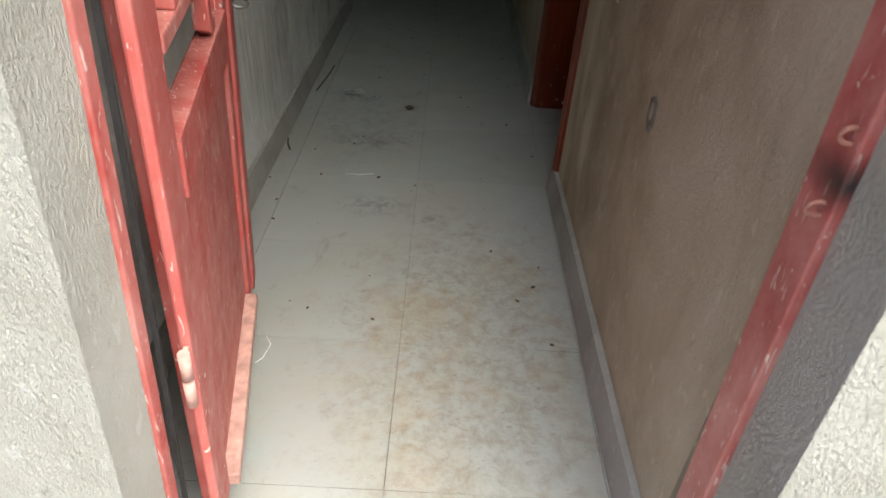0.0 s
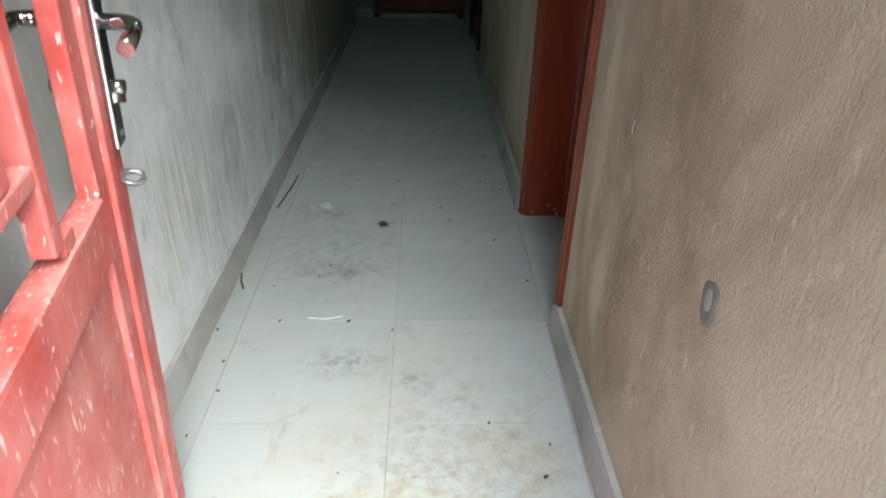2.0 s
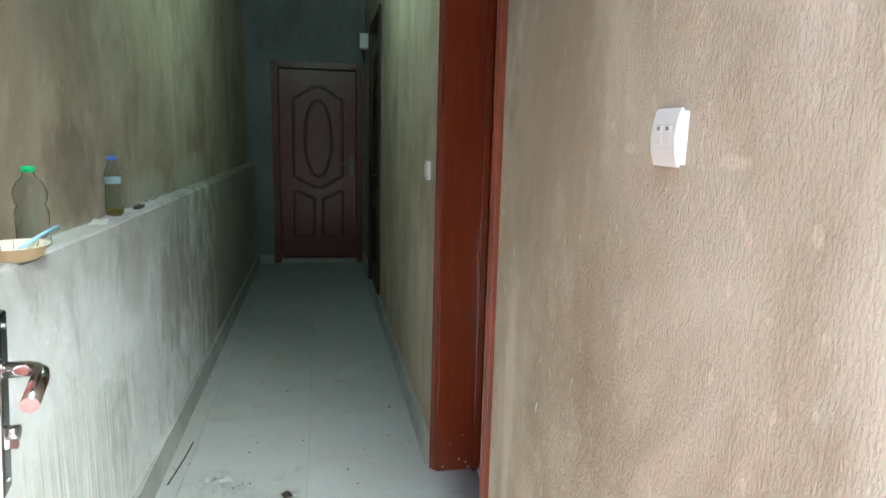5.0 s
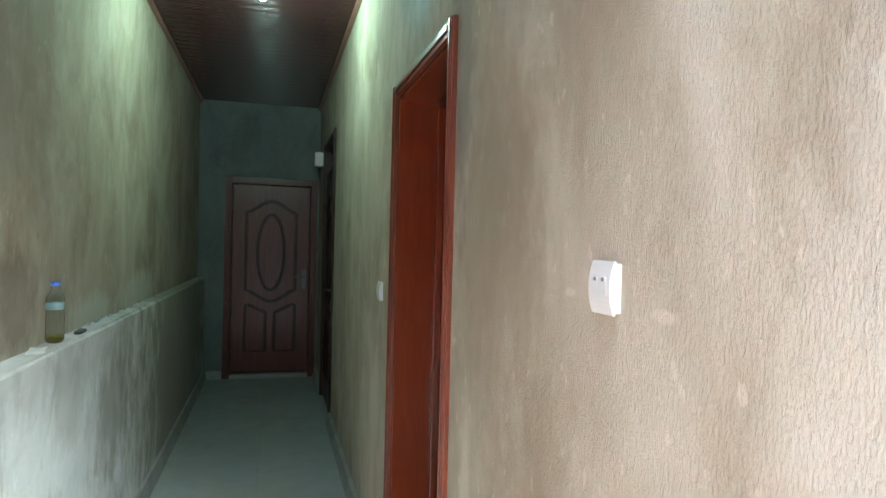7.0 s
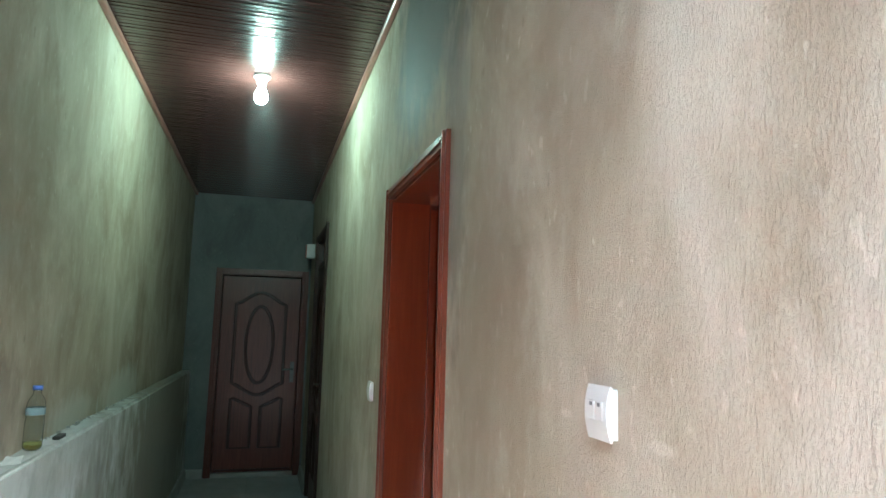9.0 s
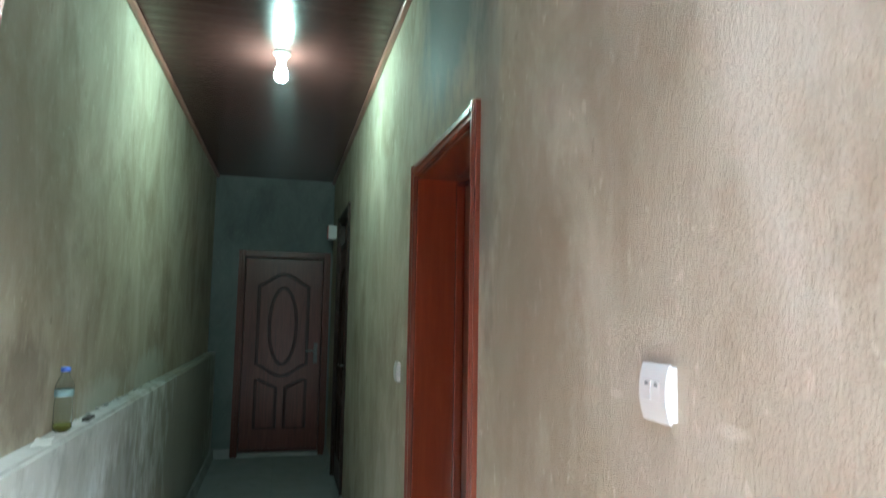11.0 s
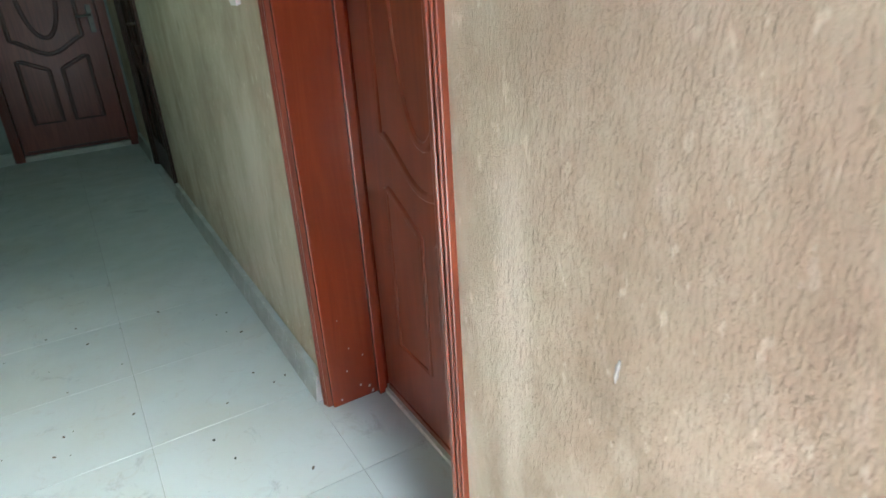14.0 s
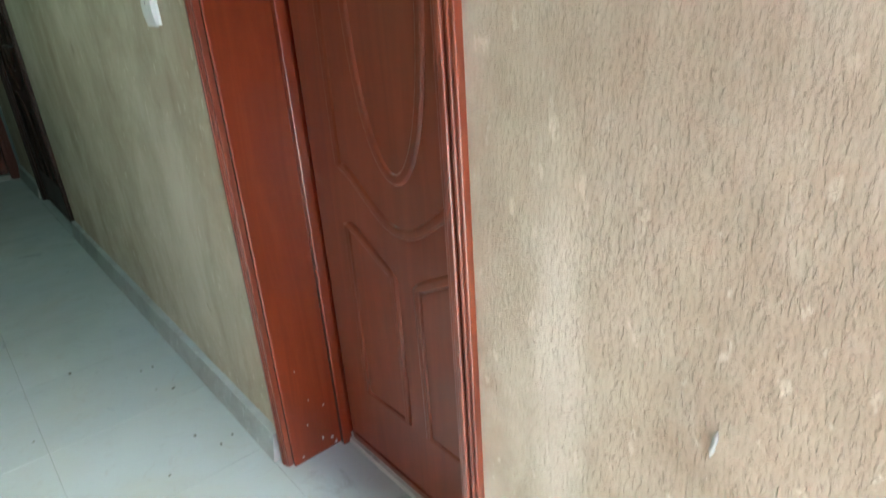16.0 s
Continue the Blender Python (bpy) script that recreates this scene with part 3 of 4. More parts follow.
def door_leaf(parent, w, h, material, mould_material, handle_side, handle=True, relief=1.0):
    """A moulded leaf, its front at y = 0 looking along -y, its foot at z = 0."""
    leaf = slab("leaf", (0, w, 0, 0.04, 0, h), material, parent, "", 0.002)
    cx, k, q = w / 2, h / 2.06, w / 0.83
    def m(name, pts, closed=True):
        bm = bmesh.new()
        sweep(bm, pts, [(a * (0.55 + 0.45 * relief), b * relief) for a, b in HALF], closed)
        return part(name, bm, mould_material, leaf)
    m("oval_moulding", [(cx + 0.145 * q * math.cos(a), (1.33 + 0.41 * math.sin(a)) * k) for a in (2 * math.pi * i / 48 for i in range(48))])
    top = curve_pts(lambda s: (cx + (-0.265 + 0.53 * s) * q, (1.765 + 0.125 * max(0, math.sin(math.pi * s)) ** 1.6) * k), 24)
    low = curve_pts(lambda s: (cx + (0.265 - 0.53 * s) * q, (0.915 - 0.12 * max(0, math.sin(math.pi * s)) ** 1.6) * k), 24)
    m("panel_moulding", top + low)
    for sgn in (-1, 1):
        up = curve_pts(lambda s: (cx + sgn * (0.265 - 0.215 * s) * q, (0.755 - 0.10 * max(0.0, s - 0.15) ** 1.0) * k), 10)
        m("panel_moulding", up + [(cx + sgn * 0.05 * q, 0.245 * k), (cx + sgn * 0.265 * q, 0.245 * k)])
    bm = bmesh.new()
    box(bm, 0.02, w - 0.02, -0.006, 0.001, 0.012, 0.03)
    part("bottom_bead", bm, mould_material, leaf)
    if handle:
        hx = w - 0.05 if handle_side > 0 else 0.05
        plate = slab("lock_plate", (hx - 0.02, hx + 0.02, -0.008, 0.0, 0.93 * k, 1.15 * k), M_DULL, leaf, "worn chrome lock plate", 0.003)
        bm = bmesh.new()
        tube(bm, [(hx, -0.006, 1.07 * k), (hx, -0.045, 1.07 * k), (hx - handle_side * 0.02, -0.052, 1.07 * k), (hx - handle_side * 0.105, -0.052, 1.065 * k)], 0.009)
        part("handle", bm, M_DULL, plate)
    return leaf


def door_frame(parent, w, h, depth, jamb, material, arch_material, arch, reach=0.0):
    """Jamb linings from y = 0 back to depth, with a stepped moulding on the face. The clear opening runs from x = 0 to w."""
    for x0, x1 in ((-jamb, 0.0), (w, w + jamb)):
        slab("jamb", (x0, x1, 0.001, depth, 0.0, h + jamb), material, parent, "", 0.003)
    slab("head", (0.0, w, 0.001, depth, h, h + jamb), material, parent, "", 0.003)
    if not arch:
        return
    for x0, x1, o in ((-jamb - arch, -jamb + 0.012, -1), (w + jamb - 0.012, w + jamb + arch, 1)):
        z0 = reach if o == 1 and reach else 0.0
        bm = bmesh.new()
        box(bm, x0, x1, -0.014, 0.002, z0, h + jamb + arch)
        c = (x0 + x1) / 2
        box(bm, c - 0.008, c + 0.004, -0.021, -0.0135, z0, h + jamb + arch)
        box(bm, c + 0.009, c + 0.015, -0.018, -0.0135, z0, h + jamb + arch)
        bevelled(bm, 0.0025, 2)
        part("architrave", bm, arch_material, parent)
    bm = bmesh.new()
    box(bm, -jamb + 0.0125, w + jamb - 0.0125, -0.014, 0.002, h + jamb - 0.012, h + jamb + arch)
    box(bm, -jamb + 0.0125, w + jamb - 0.0125, -0.021, -0.0135, h + jamb + 0.002, h + jamb + 0.018)
    bevelled(bm, 0.0025, 2)
    part("architrave", bm, arch_material, parent)


# first door in the east wall, set deep in its jambs
door_1 = thing("door_1", "closed red varnished wooden door deep in its frame", "door", pose(RIGHT, D1_FAR, 0, 0, 0, -90), "", "structure")
door_frame(door_1, D1_FAR - D1_NEAR, D1_TOP - 0.03, 0.222, 0.025, M_VARNISH, M_MOULD, 0.031, 0.095)
W1 = D1_FAR - D1_NEAR
leaf1 = door_leaf(door_1, W1 - 0.06, D1_TOP - 0.075, M_LEAF, M_LEAF, 1, False, 0.6)
leaf1.matrix_local = pose(0.03, 0.185, 0.02)
for x0, x1 in ((0.0, 0.022), (W1 - 0.022, W1)):
    slab("door_stop", (x0, x1, 0.155, 0.184, 0.0, D1_TOP - 0.03), M_VARNISH, door_1, "", 0.003)
slab("door_stop", (0.022, W1 - 0.022, 0.155, 0.184, D1_TOP - 0.055, D1_TOP - 0.03), M_VARNISH, door_1, "", 0.003)
slab("threshold", (0.0, W1, 0.175, 0.226, -0.003, 0.016), M_SKIRT, door_1, "pale cement sill", 0.003)

for px, pz, pr in ((0.06, 0.12, 0.004), (0.10, 0.05, 0.006), (0.13, 0.035, 0.007), (0.075, 0.20, 0.003), (0.118, 0.16, 0.0035), (0.14, 0.012, 0.008), (0.05, 0.31, 0.0025), (0.03, 0.02, 0.005)):
    bm = bmesh.new()
    bmesh.ops.create_icosphere(bm, subdivisions=2, radius=1.0, matrix=Matrix.Translation((0.0, px, pz)) @ Matrix.Diagonal((0.001, pr * 0.55, pr * 0.8, 1)))
    for v in bm.verts:
        v.co += Vector((0, 1, 1)) * pr * 0.6 * noise.noise(v.co * 420)
    part("cement_splash", bm, M_SKIRT, door_1, "small pale cement splash")

# second door in the east wall, dark, with a fanlight over it
door_2 = thing("door_2", "dark brown wooden door with a fanlight over it", "door", pose(RIGHT, D2_FAR, 0, 0, 0, -90), "", "structure")
W2 = D2_FAR - D2_NEAR
door_frame(door_2, W2, D2_TOP - 0.03, 0.2, 0.028, M_DARKER, M_DARKER, 0.035)
slab("transom", (0, W2, 0.01, 0.1, 2.05, 2.10), M_DARKER, door_2, "", 0.004)
# flat brown colour stands in for the reflection in the fanlight's glass
slab("fanlight_panel", (0, W2, 0.05, 0.06, 2.10, D2_TOP - 0.03), M_COVE, door_2, "fanlight glass with its brown reflection painted on")
leaf2 = door_leaf(door_2, W2 - 0.01, 2.03, M_DARKER, M_DARKER, 1)
leaf2.matrix_local = pose(0.005, 0.012, 0.012)

# end door
door_3 = thing("door_3", "closed dark brown moulded wooden door at the corridor end", "door", pose(-0.27, END_Y, 0), "", "structure")
door_frame(door_3, 0.80, 2.04, 0.11, 0.015, M_DARK, M_DARK, 0.055)
leaf3 = door_leaf(door_3, 0.79, 1.985, M_DARK, M_DARKEDGE, 1, True, 1.0)
leaf3.matrix_local = pose(0.005, 0.02, 0.045)
slab("threshold", (0.0, 0.80, -0.012, 0.1, -0.003, 0.04), M_SKIRT, door_3, "pale cement sill", 0.004)


# ---- the red gate ----
LEAN = 3.5
gate = thing("metal_gate", "open red painted metal gate leaf, scratched and chipped", "gate",
             Matrix.Translation((-0.168, 1.252, 0.664)) @ Matrix.Rotation(radians(LEAN), 4, "Y") @ Matrix.Rotation(radians(90 + 11), 4, "Z") @ Matrix.Translation((0, 0.021, -0.658)))


def bar(name, x0, x1, z0, z1, y0=-0.02, y1=0.02, mat_=None, parent=None, label=""):
    return slab(name, (x0, x1, y0, y1, z0, z1), mat_ or M_RED, parent or gate, label, 0.004)


U0, U1, MID = -0.112, 0.73, 0.85
bar("stile", U0 + 0.028, U0 + 0.062, 0.07, 2.1, -0.02, -0.004)
bar("stile_flange", U0 + 0.0625, U0 + 0.155, 0.07, 2.1, -0.014, 0.018)
bar("stile", U1 - 0.07, U1, 0.07, 2.1)
bar("stile_flange", U1 - 0.125, U1 - 0.0705, 0.07, 2.1, -0.013, 0.016)
bar("mid_rail", U0 + 0.156, U1 - 0.126, MID - 0.09, MID, -0.019, 0.022, M_RED)
bar("rail_ledge", U0 + 0.156, U1 - 0.126, MID + 0.0005, MID + 0.004, -0.019, 0.020, M_REDEDGE, None, "worn pink top of the rail")
bar("bottom_rail", U0 + 0.156, U1 - 0.126, 0.07, 0.105, -0.034, 0.012, M_WORN, None, "dusty worn bottom rail")
bar("top_rail", U0 + 0.156, U1 - 0.126, 2.05, 2.1)
bar("sheet_panel", U0 + 0.156, U1 - 0.126, 0.1055, MID - 0.0905, -0.004, 0.002)
bar("inner_rail", U0 + 0.156, 0.41, 0.964, 0.99, -0.016, 0.014, M_REDEDGE)
for u in (0.135, 0.23, 0.32):
    bar("upright_bar", u, u + 0.032, 0.9905, 2.05, -0.016, 0.014)
bar("upright_bar", 0.4105, 0.442, 0.872, 2.05, -0.016, 0.014)
bar("foot", 0.4425, 0.485, MID + 0.0045, MID + 0.030, -0.014, 0.012)
# lock furniture on both faces of the free stile
hx = U1 - 0.026
for s in (-1, 1):
    bm = bmesh.new()
    ys = sorted((s * 0.0205, s * 0.033))
    box(bm, hx - 0.021, hx + 0.021, ys[0], ys[1], 0.895, 1.155)
    bevelled(bm, 0.0055, 3)
    plate = part("lock_plate", bm, M_CHROME, gate, "chrome lock plate")
    bm = bmesh.new()
    tube(bm, [(hx, s * 0.03, 1.075), (hx, s * 0.058, 1.075), (hx - 0.004, s * 0.069, 1.0745), (hx - 0.013, s * 0.076, 1.074), (hx - 0.028, s * 0.078, 1.071), (hx - 0.090, s * 0.078, 1.060)], 0.0112, 16)
    part("lever_handle", bm, M_CHROME, plate)
    bm = bmesh.new()
    tube(bm, [(hx, s * 0.03, 0.985), (hx, s * 0.048, 0.985)], 0.010, 12)
    box(bm, hx - 0.004, hx + 0.004, min(s * 0.03, s * 0.046), max(s * 0.03, s * 0.046), 0.962, 0.985)
    part("key_cylinder", bm, M_CHROME, plate)
    for z in (0.915, 1.137):
        bm = bmesh.new()
        tube(bm, [(hx, s * 0.032, z), (hx, s * 0.0355, z)], 0.0045, 10)
        part("screw", bm, M_STEEL, plate)
bm = bmesh.new()
tube(bm, [(hx + 0.004, -0.02 - 0.016 + 0.016 * math.cos(a), 0.84 + 0.011 * math.sin(a)) for a in (2 * math.pi * i / 18 for i in range(18))], 0.0045, 8, True)
part("padlock_ring", bm, M_STEEL, gate, "bare steel padlock ring")
for z in (0.50, 0.555, 1.6, 1.655):
    bm = bmesh.new()
    tube(bm, [(U0 + 0.010, -0.012, z), (U0 + 0.010, -0.012, z + 0.05)], 0.0085, 12)
    box(bm, U0 + 0.012, U0 + 0.030, -0.016, -0.009, z + 0.004, z + 0.046)
    part("hinge_barrel", bm, M_WORN, gate, "dusty welded hinge barrel")

# the gate's fixed frame
gate_frame = thing("gate_frame", "red painted steel gate frame with chipped edges", "gate frame", pose(0, GATE_Y, 0))
for side in (-1, 1):
    bm = bmesh.new()
    if side < 0:
        box(bm, -0.004, 0.016, -0.03, -0.004, -0.80, 0.62)
        box(bm, -0.012, 0.006, -0.034, -0.0295, -0.80, 0.62)
    else:
        box(bm, -0.027, 0.004, -0.02, 0.05, -0.80, 0.62)
        box(bm, -0.004, 0.012, -0.030, -0.0195, -0.80, 0.62)
    bevelled(bm, 0.003, 2)
    if side < 0:
        # added strip: the gap's deep shade painted as a dark sliver
        gap_shade_strip = slab("gap_shade_strip", (0.0165, 0.0235, 0.004, 0.009, -0.80, 0.62), M_GAPSHADE, gate_frame, "near-black strip standing for the shade between jamb and gate")
        gap_shade_strip.matrix_local = pose(-0.206, 0, 0.69, 0, 5.2, 0)
    j = part("jamb", bm, M_REDEDGE if side < 0 else M_REDBURNT, gate_frame)
    j.matrix_local = pose(-0.206, 0, 0.69, 0, 5.2, 0) if side < 0 else pose(0.627, 0, 0.69, 0, -2.2, 0)
    x = -0.139 if side < 0 else 0.562
    slab("jamb", (x, x + 0.03, -0.025, 0.04, 1.302, 2.22), M_RED, gate_frame, "", 0.003)
slab("head", (-0.107, 0.56, -0.02, 0.03, 2.18, 2.22), M_RED, gate_frame, "", 0.003)
for z in (0.90, 0.987):
    bm = bmesh.new()
    tube(bm, [(0.586 + 0.012 * math.cos(a), -0.004, z + 0.009 * math.sin(a)) for a in (2 * math.pi * i / 18 for i in range(18))], 0.003, 8, True)
    part("staple_ring", bm, M_PINKRUST, gate_frame, "rusty staple ring")


# ---- fittings ----
def light_switch(label, at, w, h, depth, gangs):
    """A bowed wall plate on a shallow box; its face looks along -y."""
    t = thing("light_switch", label, "switch", at)
    slab("back_box", (-w * 0.48, w * 0.48, -depth * 0.5, 0.002, 0.003, h - 0.003), M_WHITE, t, "", 0.002)
    bm = bmesh.new()
    n = 10
    rows = []
    for i in range(n + 1):
        s = 2 * i / n - 1
        bow = depth * (0.62 + 0.38 * (1 - s * s))
        z = h * (i / n)
        rows.append([bm.verts.new(p) for p in ((-w / 2, -depth * 0.5, z), (-w / 2 + 0.002, -bow, z), (w / 2 - 0.002, -bow, z), (w / 2, -depth * 0.5, z))])
    for A, B in zip(rows, rows[1:]):
        for k in range(3):
            bm.faces.new((A[k], A[k + 1], B[k + 1], B[k]))
        bm.faces.new((A[3], A[0], B[0], B[3]))
    bm.faces.new(rows[0])
    bm.faces.new(rows[-1])
    plate = part("face_plate", bm, M_WHITE, t)
    for g in range(gangs):
        x = (g - (gangs - 1) / 2) * w * 0.34
        rocker = slab("rocker", (x - w * 0.14, x + w * 0.14, -depth - 0.0004, -depth + 0.004, h * 0.36, h * 0.72), M_WHITE, plate, "", 0.001)
        slab("mark", (x - w * 0.05, x + w * 0.05, -depth - 0.0012, -depth - 0.0002, h * 0.62, h * 0.69), M_SLOT, rocker)
    return t


light_switch("white plastic double light switch on the tan wall", pose(RIGHT, 1.830, 1.379, 0, 0, -90), 0.064, 0.076, 0.018, 2)
light_switch("white plastic light switch beside the red door", pose(RIGHT, 3.78, 1.213, 0, 0, -90), 0.075, 0.085, 0.018, 1)
isolator = thing("isolator_box", "small white and red electrical box high in the corner", "electrical box", pose(RIGHT, 7.52, 2.215, 0, 0, -90))
slab("box_body", (-0.05, 0.05, -0.082, 0.002, 0, 0.14), M_WHITE, isolator, "", 0.004)
slab("box_cover", (-0.045, 0.045, -0.089, -0.082, 0.006, 0.134), M_RED, isolator, "red box cover", 0.003)

bulb = thing("ceiling_lamp", "lit bare white bulb in a ceiling holder", "lamp", pose(0.066, 4.47, CEIL))
bm = bmesh.new()
lathe(bm, [(0.0, 0.0), (0.045, 0.0), (0.045, -0.012), (0.03, -0.02), (0.024, -0.05), (0.0, -0.05)])
part("lamp_holder", bm, M_WHITE, bulb)
bm = bmesh.new()
lathe(bm, [(0.014, -0.05), (0.016, -0.065), (0.028, -0.090), (0.035, -0.115), (0.034, -0.138), (0.022, -0.155), (0.0, -0.160)])
part("bulb", bm, M_BULB, bulb, "glowing white bulb")


# ---- things on the ledge ----
def ledge_z(y):
    return LEDGE_NEAR - (LEDGE_NEAR - LEDGE_FAR) * (y - IN_Y) / (END_Y - IN_Y)


def bottle(label, x, y, h, r, cap, fill, waist, band=None):
    t = thing("plastic_bottle", label, "bottle", pose(x, y, ledge_z(y) + 0.0005))
    prof = [(0.0, 0.004), (r * 0.7, 0.0), (r, 0.012), (r * 0.97, h * 0.30), (r, h * 0.42), (r * 0.93, h * 0.49), (r * waist, h * 0.53), (r * 0.93, h * 0.58), (r, h * 0.66), (r * 0.93, h * 0.74), (r * 0.68, h * 0.82), (r * 0.40, h * 0.87), (0.0125, h * 0.90), (0.0125, h * 0.95)]
    bm = bmesh.new()
    lathe(bm, prof + [(max(0.0, q - 0.0012), z + (0.0012 if z < 0.02 else 0.0)) for q, z in reversed(prof)])
    part("bottle_body", bm, M_PET, t)
    bm = bmesh.new()
    lathe(bm, [(0.0, h * 0.93), (0.0155, h * 0.93), (0.0155, h), (0.0, h)], 18)
    part("cap", bm, cap, t)
    if fill:
        bm = bmesh.new()
        lathe(bm, [(0.0, 0.007), (r * 0.68, 0.005), (r * 0.94, 0.014), (r * 0.94, fill), (0.0, fill)])
        part("liquid", bm, M_OIL, t, "thin layer of yellow liquid")
    if band:
        bm = bmesh.new()
        lathe(bm, [(r * 1.01, h * band[0]), (r * 1.01, h * band[1])])
        part("paper_label", bm, M_LABEL, t, "faded blue label")
    return t


bottle("empty clear plastic bottle with a green cap on the ledge", -0.560, 2.785, 0.208, 0.0385, M_GREEN, 0, 0.80)
bottle("clear plastic bottle with a blue cap and yellow dregs", -0.568, 3.46, 0.212, 0.029, M_BLUE, 0.028, 0.93, (0.55, 0.66))

plate_t = thing("foam_plate", "cream disposable plate with ribbed rim on the ledge", "plate", pose(-0.545, 2.64, ledge_z(2.64) + 0.0005))
SEG = 56


def fluted(name, prof, material, waves, label):
    bm = bmesh.new()
    rings = []
    for q, z, wavy in prof:
        ring = []
        for i in range(SEG):
            a = 2 * math.pi * i / SEG
            rr = max(q * (1 + wavy * math.cos(a * waves)), 1e-4)
            ring.append(bm.verts.new((0.78 * rr * math.cos(a), 0.85 * rr * math.sin(a), z)))
        rings.append(ring)
    for A, B in zip(rings, rings[1:]):
        for i in range(SEG):
            bm.faces.new((A[i], A[(i + 1) % SEG], B[(i + 1) % SEG], B[i])).smooth = True
    return part(name, bm, material, plate_t, label)


fluted("plate_underside", [(0.0, 0.003, 0), (0.058, 0.0, 0), (0.072, 0.006, 0), (0.086, 0.030, 0.018), (0.0935, 0.0335, 0.018)], M_PLATEBASE, 14, "tan underside")
fluted("plate_bowl", [(0.0935, 0.0337, 0.018), (0.0945, 0.036, 0.018), (0.085, 0.0335, 0.018), (0.070, 0.009, 0), (0.057, 0.0035, 0), (0.0, 0.0065, 0)], M_FOAM, 14, "cream ribbed bowl")
for i in range(14):
    a = 2 * math.pi * (i + 0.5) / 14
    bm = bmesh.new()
    tube(bm, [(0.78 * q * math.cos(a), 0.85 * q * math.sin(a), z) for q, z in ((0.071, 0.0115), (0.078, 0.0225), (0.084, 0.033))], 0.0011, 5)
    part("rib", bm, M_MUD, plate_t)
spoon = thing("plastic_spoon", "pale blue plastic spoon lying across the plate", "spoon", pose(-0.525, 2.68, ledge_z(2.68) + 0.037))
bm = bmesh.new()
tube(bm, [(0.0, -0.055, -0.012), (0.0, -0.02, -0.004), (0.0, 0.05, 0.004), (0.004, 0.15, 0.010)], lambda s: 0.0075 - 0.003 * math.sin(math.pi * s), 8)
part("spoon_body", bm, M_SPOON, spoon)


def scrap(name, label, category, material, x, y, z, size, turn, crumple=0.004):
    bm = bmesh.new()
    n = 6
    grid = [[bm.verts.new(((i / n - 0.5) * size[0], (j / n - 0.5) * size[1], 0.0)) for j in range(n + 1)] for i in range(n + 1)]
    for i in range(n):
        for j in range(n):
            bm.faces.new((grid[i][j], grid[i + 1][j], grid[i + 1][j + 1], grid[i][j + 1]))
    off = Vector((x * 31, y * 17, 2))
    for v in bm.verts:
        v.co.x += size[0] * 0.12 * noise.noise(v.co * 30 + off)
        v.co.y += size[1] * 0.12 * noise.noise(v.co * 30 + off * 2)
        v.co.z += 0.002 + crumple * (1 + noise.noise(v.co * 45 + off))
    bmesh.ops.solidify(bm, geom=bm.faces[:], thickness=0.0008)
    ob = part(name, bm, material)
    ob.matrix_world = pose(x, y, z, 0, 0, turn)
    return tagged(ob, label, category)


scrap("paper_scrap", "crumpled white paper scrap beside the bottle", "paper", M_PAPER, -0.558, 3.26, ledge_z(3.26), (0.05, 0.13), 12)
tagged(slab("black_lighter", (-0.565, -0.54, 3.66, 3.74, ledge_z(3.7) + 0.001, ledge_z(3.7) + 0.014), M_BLACK, None, "", 0.003), "small black scrap lying on the ledge", "scrap")

# mortar droppings along the back of the ledge
rng = random.Random(9)
bm = bmesh.new()
for i in range(48):
    y = 3.62 + 0.95 * rng.random() if i < 34 else 4.6 + 0.9 * rng.random()
    q = rng.uniform(0.002, 0.0075)
    x = LEFT_UP + q * 0.6 + 0.022 * rng.random() ** 2
    m4 = Matrix.Translation((x, y, ledge_z(y) + q * 0.4)) @ Matrix.Rotation(rng.uniform(0, 3), 4, "Z") @ Matrix.Diagonal((q, q * rng.uniform(0.8, 1.8), q * rng.uniform(0.6, 1.5), 1))
    bmesh.ops.create_icosphere(bm, subdivisions=1, radius=1.0, matrix=m4)
for v in bm.verts:
    v.co += Vector((0, 0.003, 0.002)) * noise.noise(v.co * 90)
tagged(part("mortar_droppings", bm, M_SKIRT), "pale lumps of dropped mortar along the ledge", "mortar", "", "stuff")

# ---- litter on the floor ----
def twig(name, label, pts, r, material):
    bm = bmesh.new()
    tube(bm, pts, r, 6)
    return tagged(part(name, bm, material), label, "litter")


twig("dry_stalk", "thin dark dry stalk on the tiles", [(-0.43, 3.87, 0.004), (-0.436, 3.75, 0.005), (-0.45, 3.62, 0.004), (-0.462, 3.52, 0.004)], 0.0035, M_BLACK)
twig("dry_stalk", "short dark curled stalk on the tiles", [(-0.485, 2.99, 0.004), (-0.475, 2.94, 0.005), (-0.455, 2.89, 0.004)], 0.0035, M_BLACK)
twig("white_thread", "loose white thread on the tiles", [(-0.28, 1.80, 0.003), (-0.262, 1.77, 0.003), (-0.27, 1.72, 0.003), (-0.285, 1.70, 0.003)], 0.0015, M_PAPER)
twig("white_thread", "loose white thread on the tiles", [(-0.20, 2.72, 0.003), (-0.14, 2.715, 0.003), (-0.09, 2.73, 0.003)], 0.0015, M_PAPER)
scrap("plastic_wrapper", "crumpled clear plastic wrapper on the tiles", "wrapper", M_WRAP, -0.27, 3.525, 0.0, (0.09, 0.06), 20, 0.006)

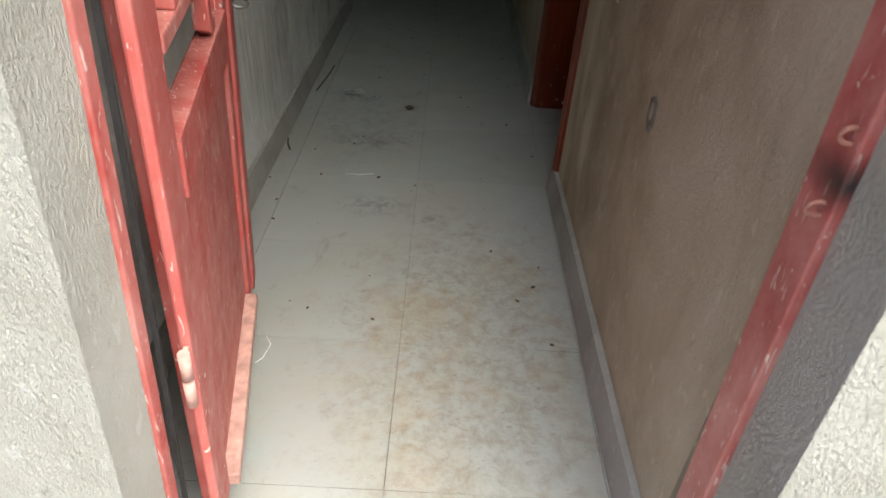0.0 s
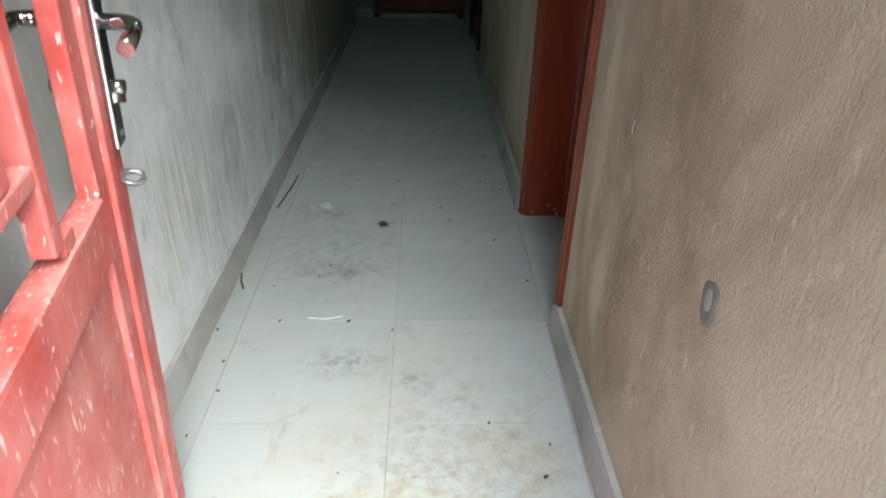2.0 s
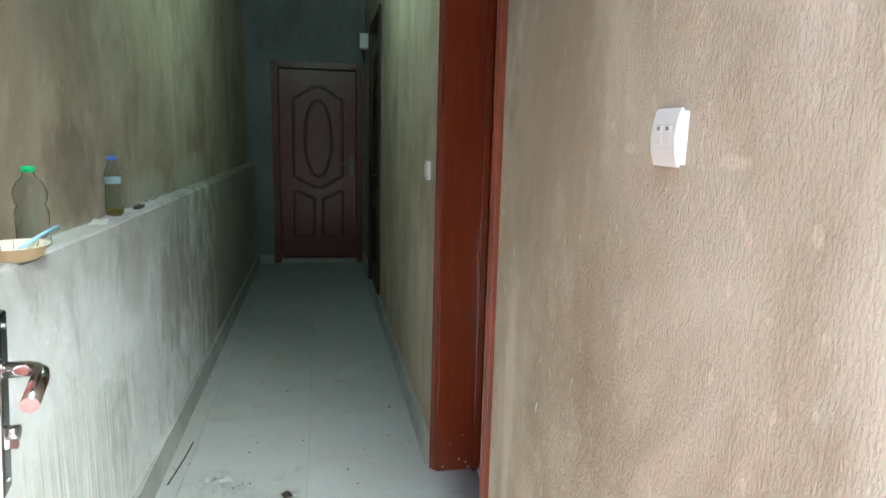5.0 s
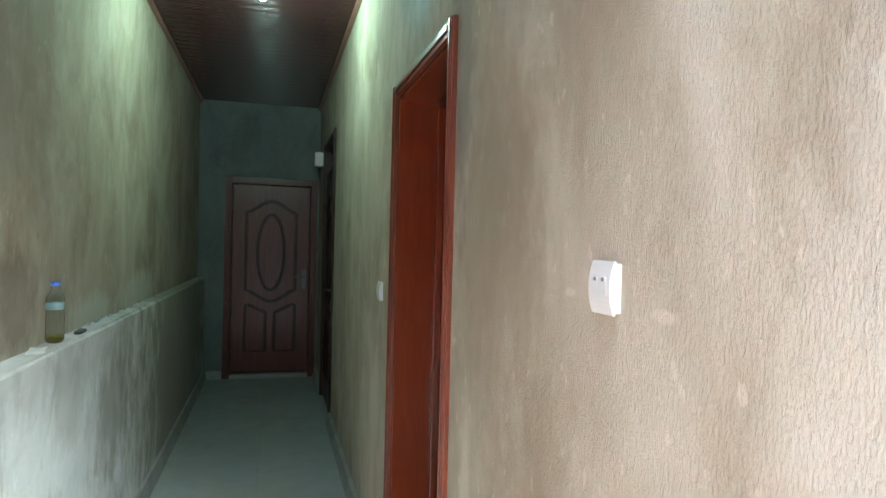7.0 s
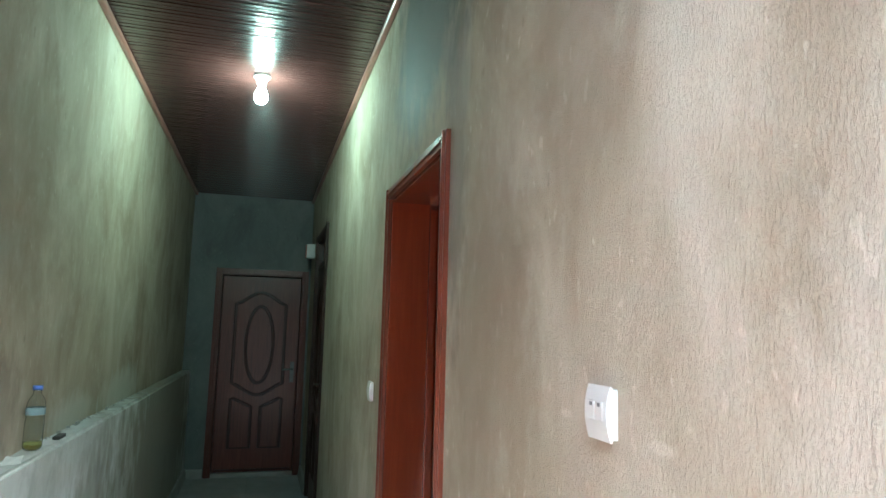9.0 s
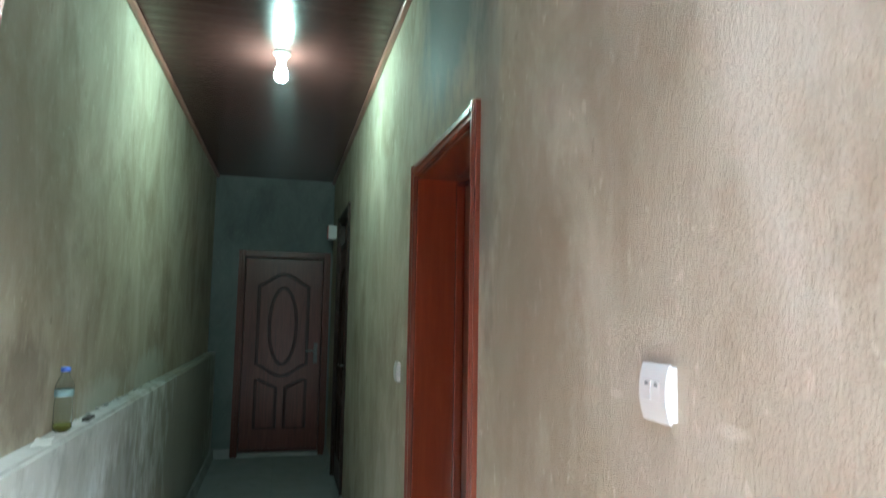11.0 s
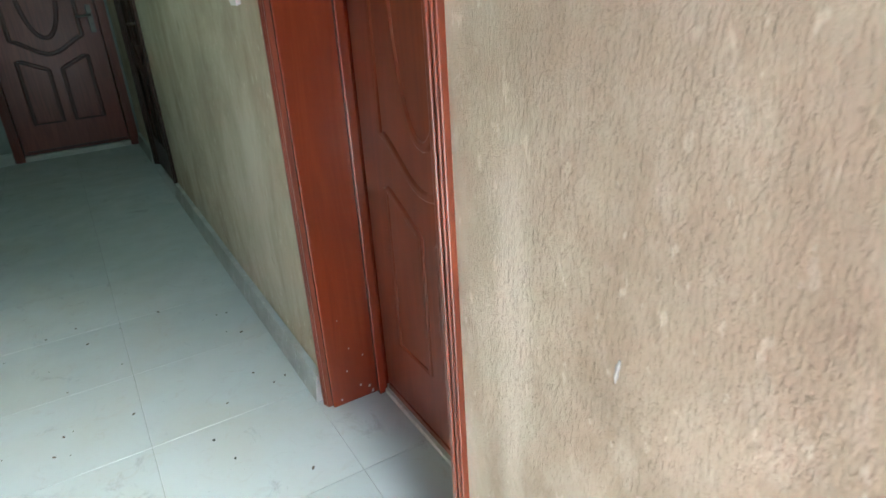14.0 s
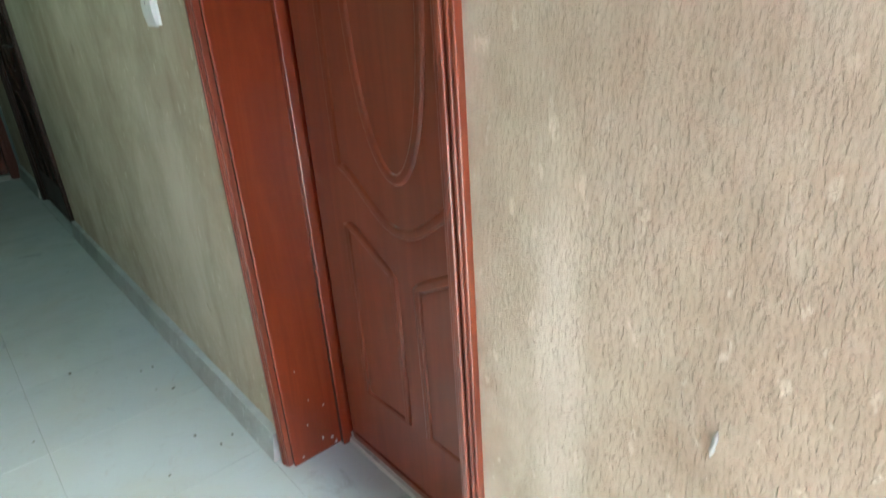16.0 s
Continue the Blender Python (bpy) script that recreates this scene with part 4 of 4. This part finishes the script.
scrap("mud_clot", "small flattened brown mud clot on the tiles", "litter", M_MUD, 0.009, 3.376, 0.0, (0.035, 0.045), 30, 0.003)
for x, y, r in ((-0.067, 2.705, 0.009), (0.483, 2.076, 0.008), (-0.17, 3.05, 0.006), (0.254, 3.537, 0.007), (0.29, 3.42, 0.006), (-0.20, 2.98, 0.006), (0.56, 2.95, 0.006), (0.08, 2.66, 0.006)):
    bm = bmesh.new()
    bmesh.ops.create_icosphere(bm, subdivisions=2, radius=1.0, matrix=Matrix.Diagonal((r, r * 0.6, r * 0.35, 1)))
    for v in bm.verts:
        v.co *= 1 + 0.35 * noise.noise(v.co * 160 + Vector((x * 50, y * 50, 0)))
    c = part("earth_crumb", bm, M_BLACK)
    c.matrix_world = pose(x, y, r * 0.25, 0, 0, 360 * (x + y))
    tagged(c, "small dark lump of earth on the tiles", "litter", "crumbs on the tiles")

# scattered crumbs of earth
rng = random.Random(4)
bm = bmesh.new()
for i in range(60):
    x, y = rng.uniform(-0.5, 0.56), 1.4 + 3.4 * rng.random() ** 0.8
    r = rng.uniform(0.0015, 0.0045)
    m4 = Matrix.Translation((x, y, r * 0.5)) @ Matrix.Rotation(rng.uniform(0, 3), 4, "Z") @ Matrix.Diagonal((r * rng.uniform(1, 2.2), r, r * 0.7, 1))
    bmesh.ops.create_icosphere(bm, subdivisions=1, radius=1.0, matrix=m4)
tagged(part("floor_crumbs", bm, M_MUD), "scattered dark crumbs of earth on the tiles", "litter", "", "stuff")

# plaster nib left on the wall
bm = bmesh.new()
tube(bm, [(RIGHT - 0.003, 2.283, 0.846), (RIGHT - 0.005, 2.284, 0.836), (RIGHT - 0.005, 2.286, 0.822), (RIGHT - 0.003, 2.288, 0.810)], lambda s: 0.001 + 0.0026 * math.sin(math.pi * s), 8)
tagged(part("plaster_nib", bm, M_SKIRT), "small white plaster nib stuck on the wall", "plaster")
hole = thing("filled_hole", "pale plug with a grey cement ring in the tan wall", "patch", pose(RIGHT, 1.817, 0.712, 0, -90, 0) @ Matrix.Diagonal((1.75, 1.0, 1.0, 1.0)))
bm = bmesh.new()
lathe(bm, [(0.012, 0.0030), (0.016, 0.0038), (0.021, 0.0028), (0.028, -0.002)], 40)
for v in bm.verts:
    v.co += Vector((v.co.x, v.co.y, 0)) * 0.4 * noise.noise(v.co * 60)
part("cement_ring", bm, M_DARKCEM, hole, "dark grey cement ring")
bm = bmesh.new()
lathe(bm, [(0.0, 0.003), (0.010, 0.0028), (0.0145, 0.0015)], 20)
part("plug", bm, M_SKIRT, hole, "pale plug")

# ---- floor tiles ----
TILE_X, TILE, GAP = 0.498, 0.453, 0.0016
X_LINES = [0.088 - 2 * TILE_X, 0.088 - TILE_X, 0.088, 0.088 + TILE_X, 0.088 + 2 * TILE_X]
meshes = {}
iy = -3
while True:
    y0 = 2.256 + iy * TILE
    iy += 1
    if y0 > END_Y:
        break
    for xa, xb in zip(X_LINES, X_LINES[1:]):
        x0, x1 = max(xa, LEFT_LOW - 0.02), min(xb, RIGHT + 0.20)
        ya, yb = max(y0, GATE_Y - 0.01), min(y0 + TILE, END_Y + 0.02)
        if x1 - x0 < 0.02 or yb - ya < 0.02:
            continue
        key = (round(x1 - x0, 3), round(yb - ya, 3))
        if key not in meshes:
            bm = bmesh.new()
            box(bm, GAP / 2, x1 - x0 - GAP / 2, GAP / 2, yb - ya - GAP / 2, -0.0045, 0.0)
            bmesh.ops.bevel(bm, geom=[e for e in bm.edges if all(v.co.z > -0.001 for v in e.verts)], offset=0.0005, segments=1, affect="EDGES")
            bmesh.ops.recalc_face_normals(bm, faces=bm.faces[:])
            me = bpy.data.meshes.new("tile")
            bm.to_mesh(me)
            bm.free()
            me.materials.append(M_TILE)
            meshes[key] = me
        ob = new("tile", meshes[key])
        ob.location = (x0, ya, 0.0)
        ob.parent = floor
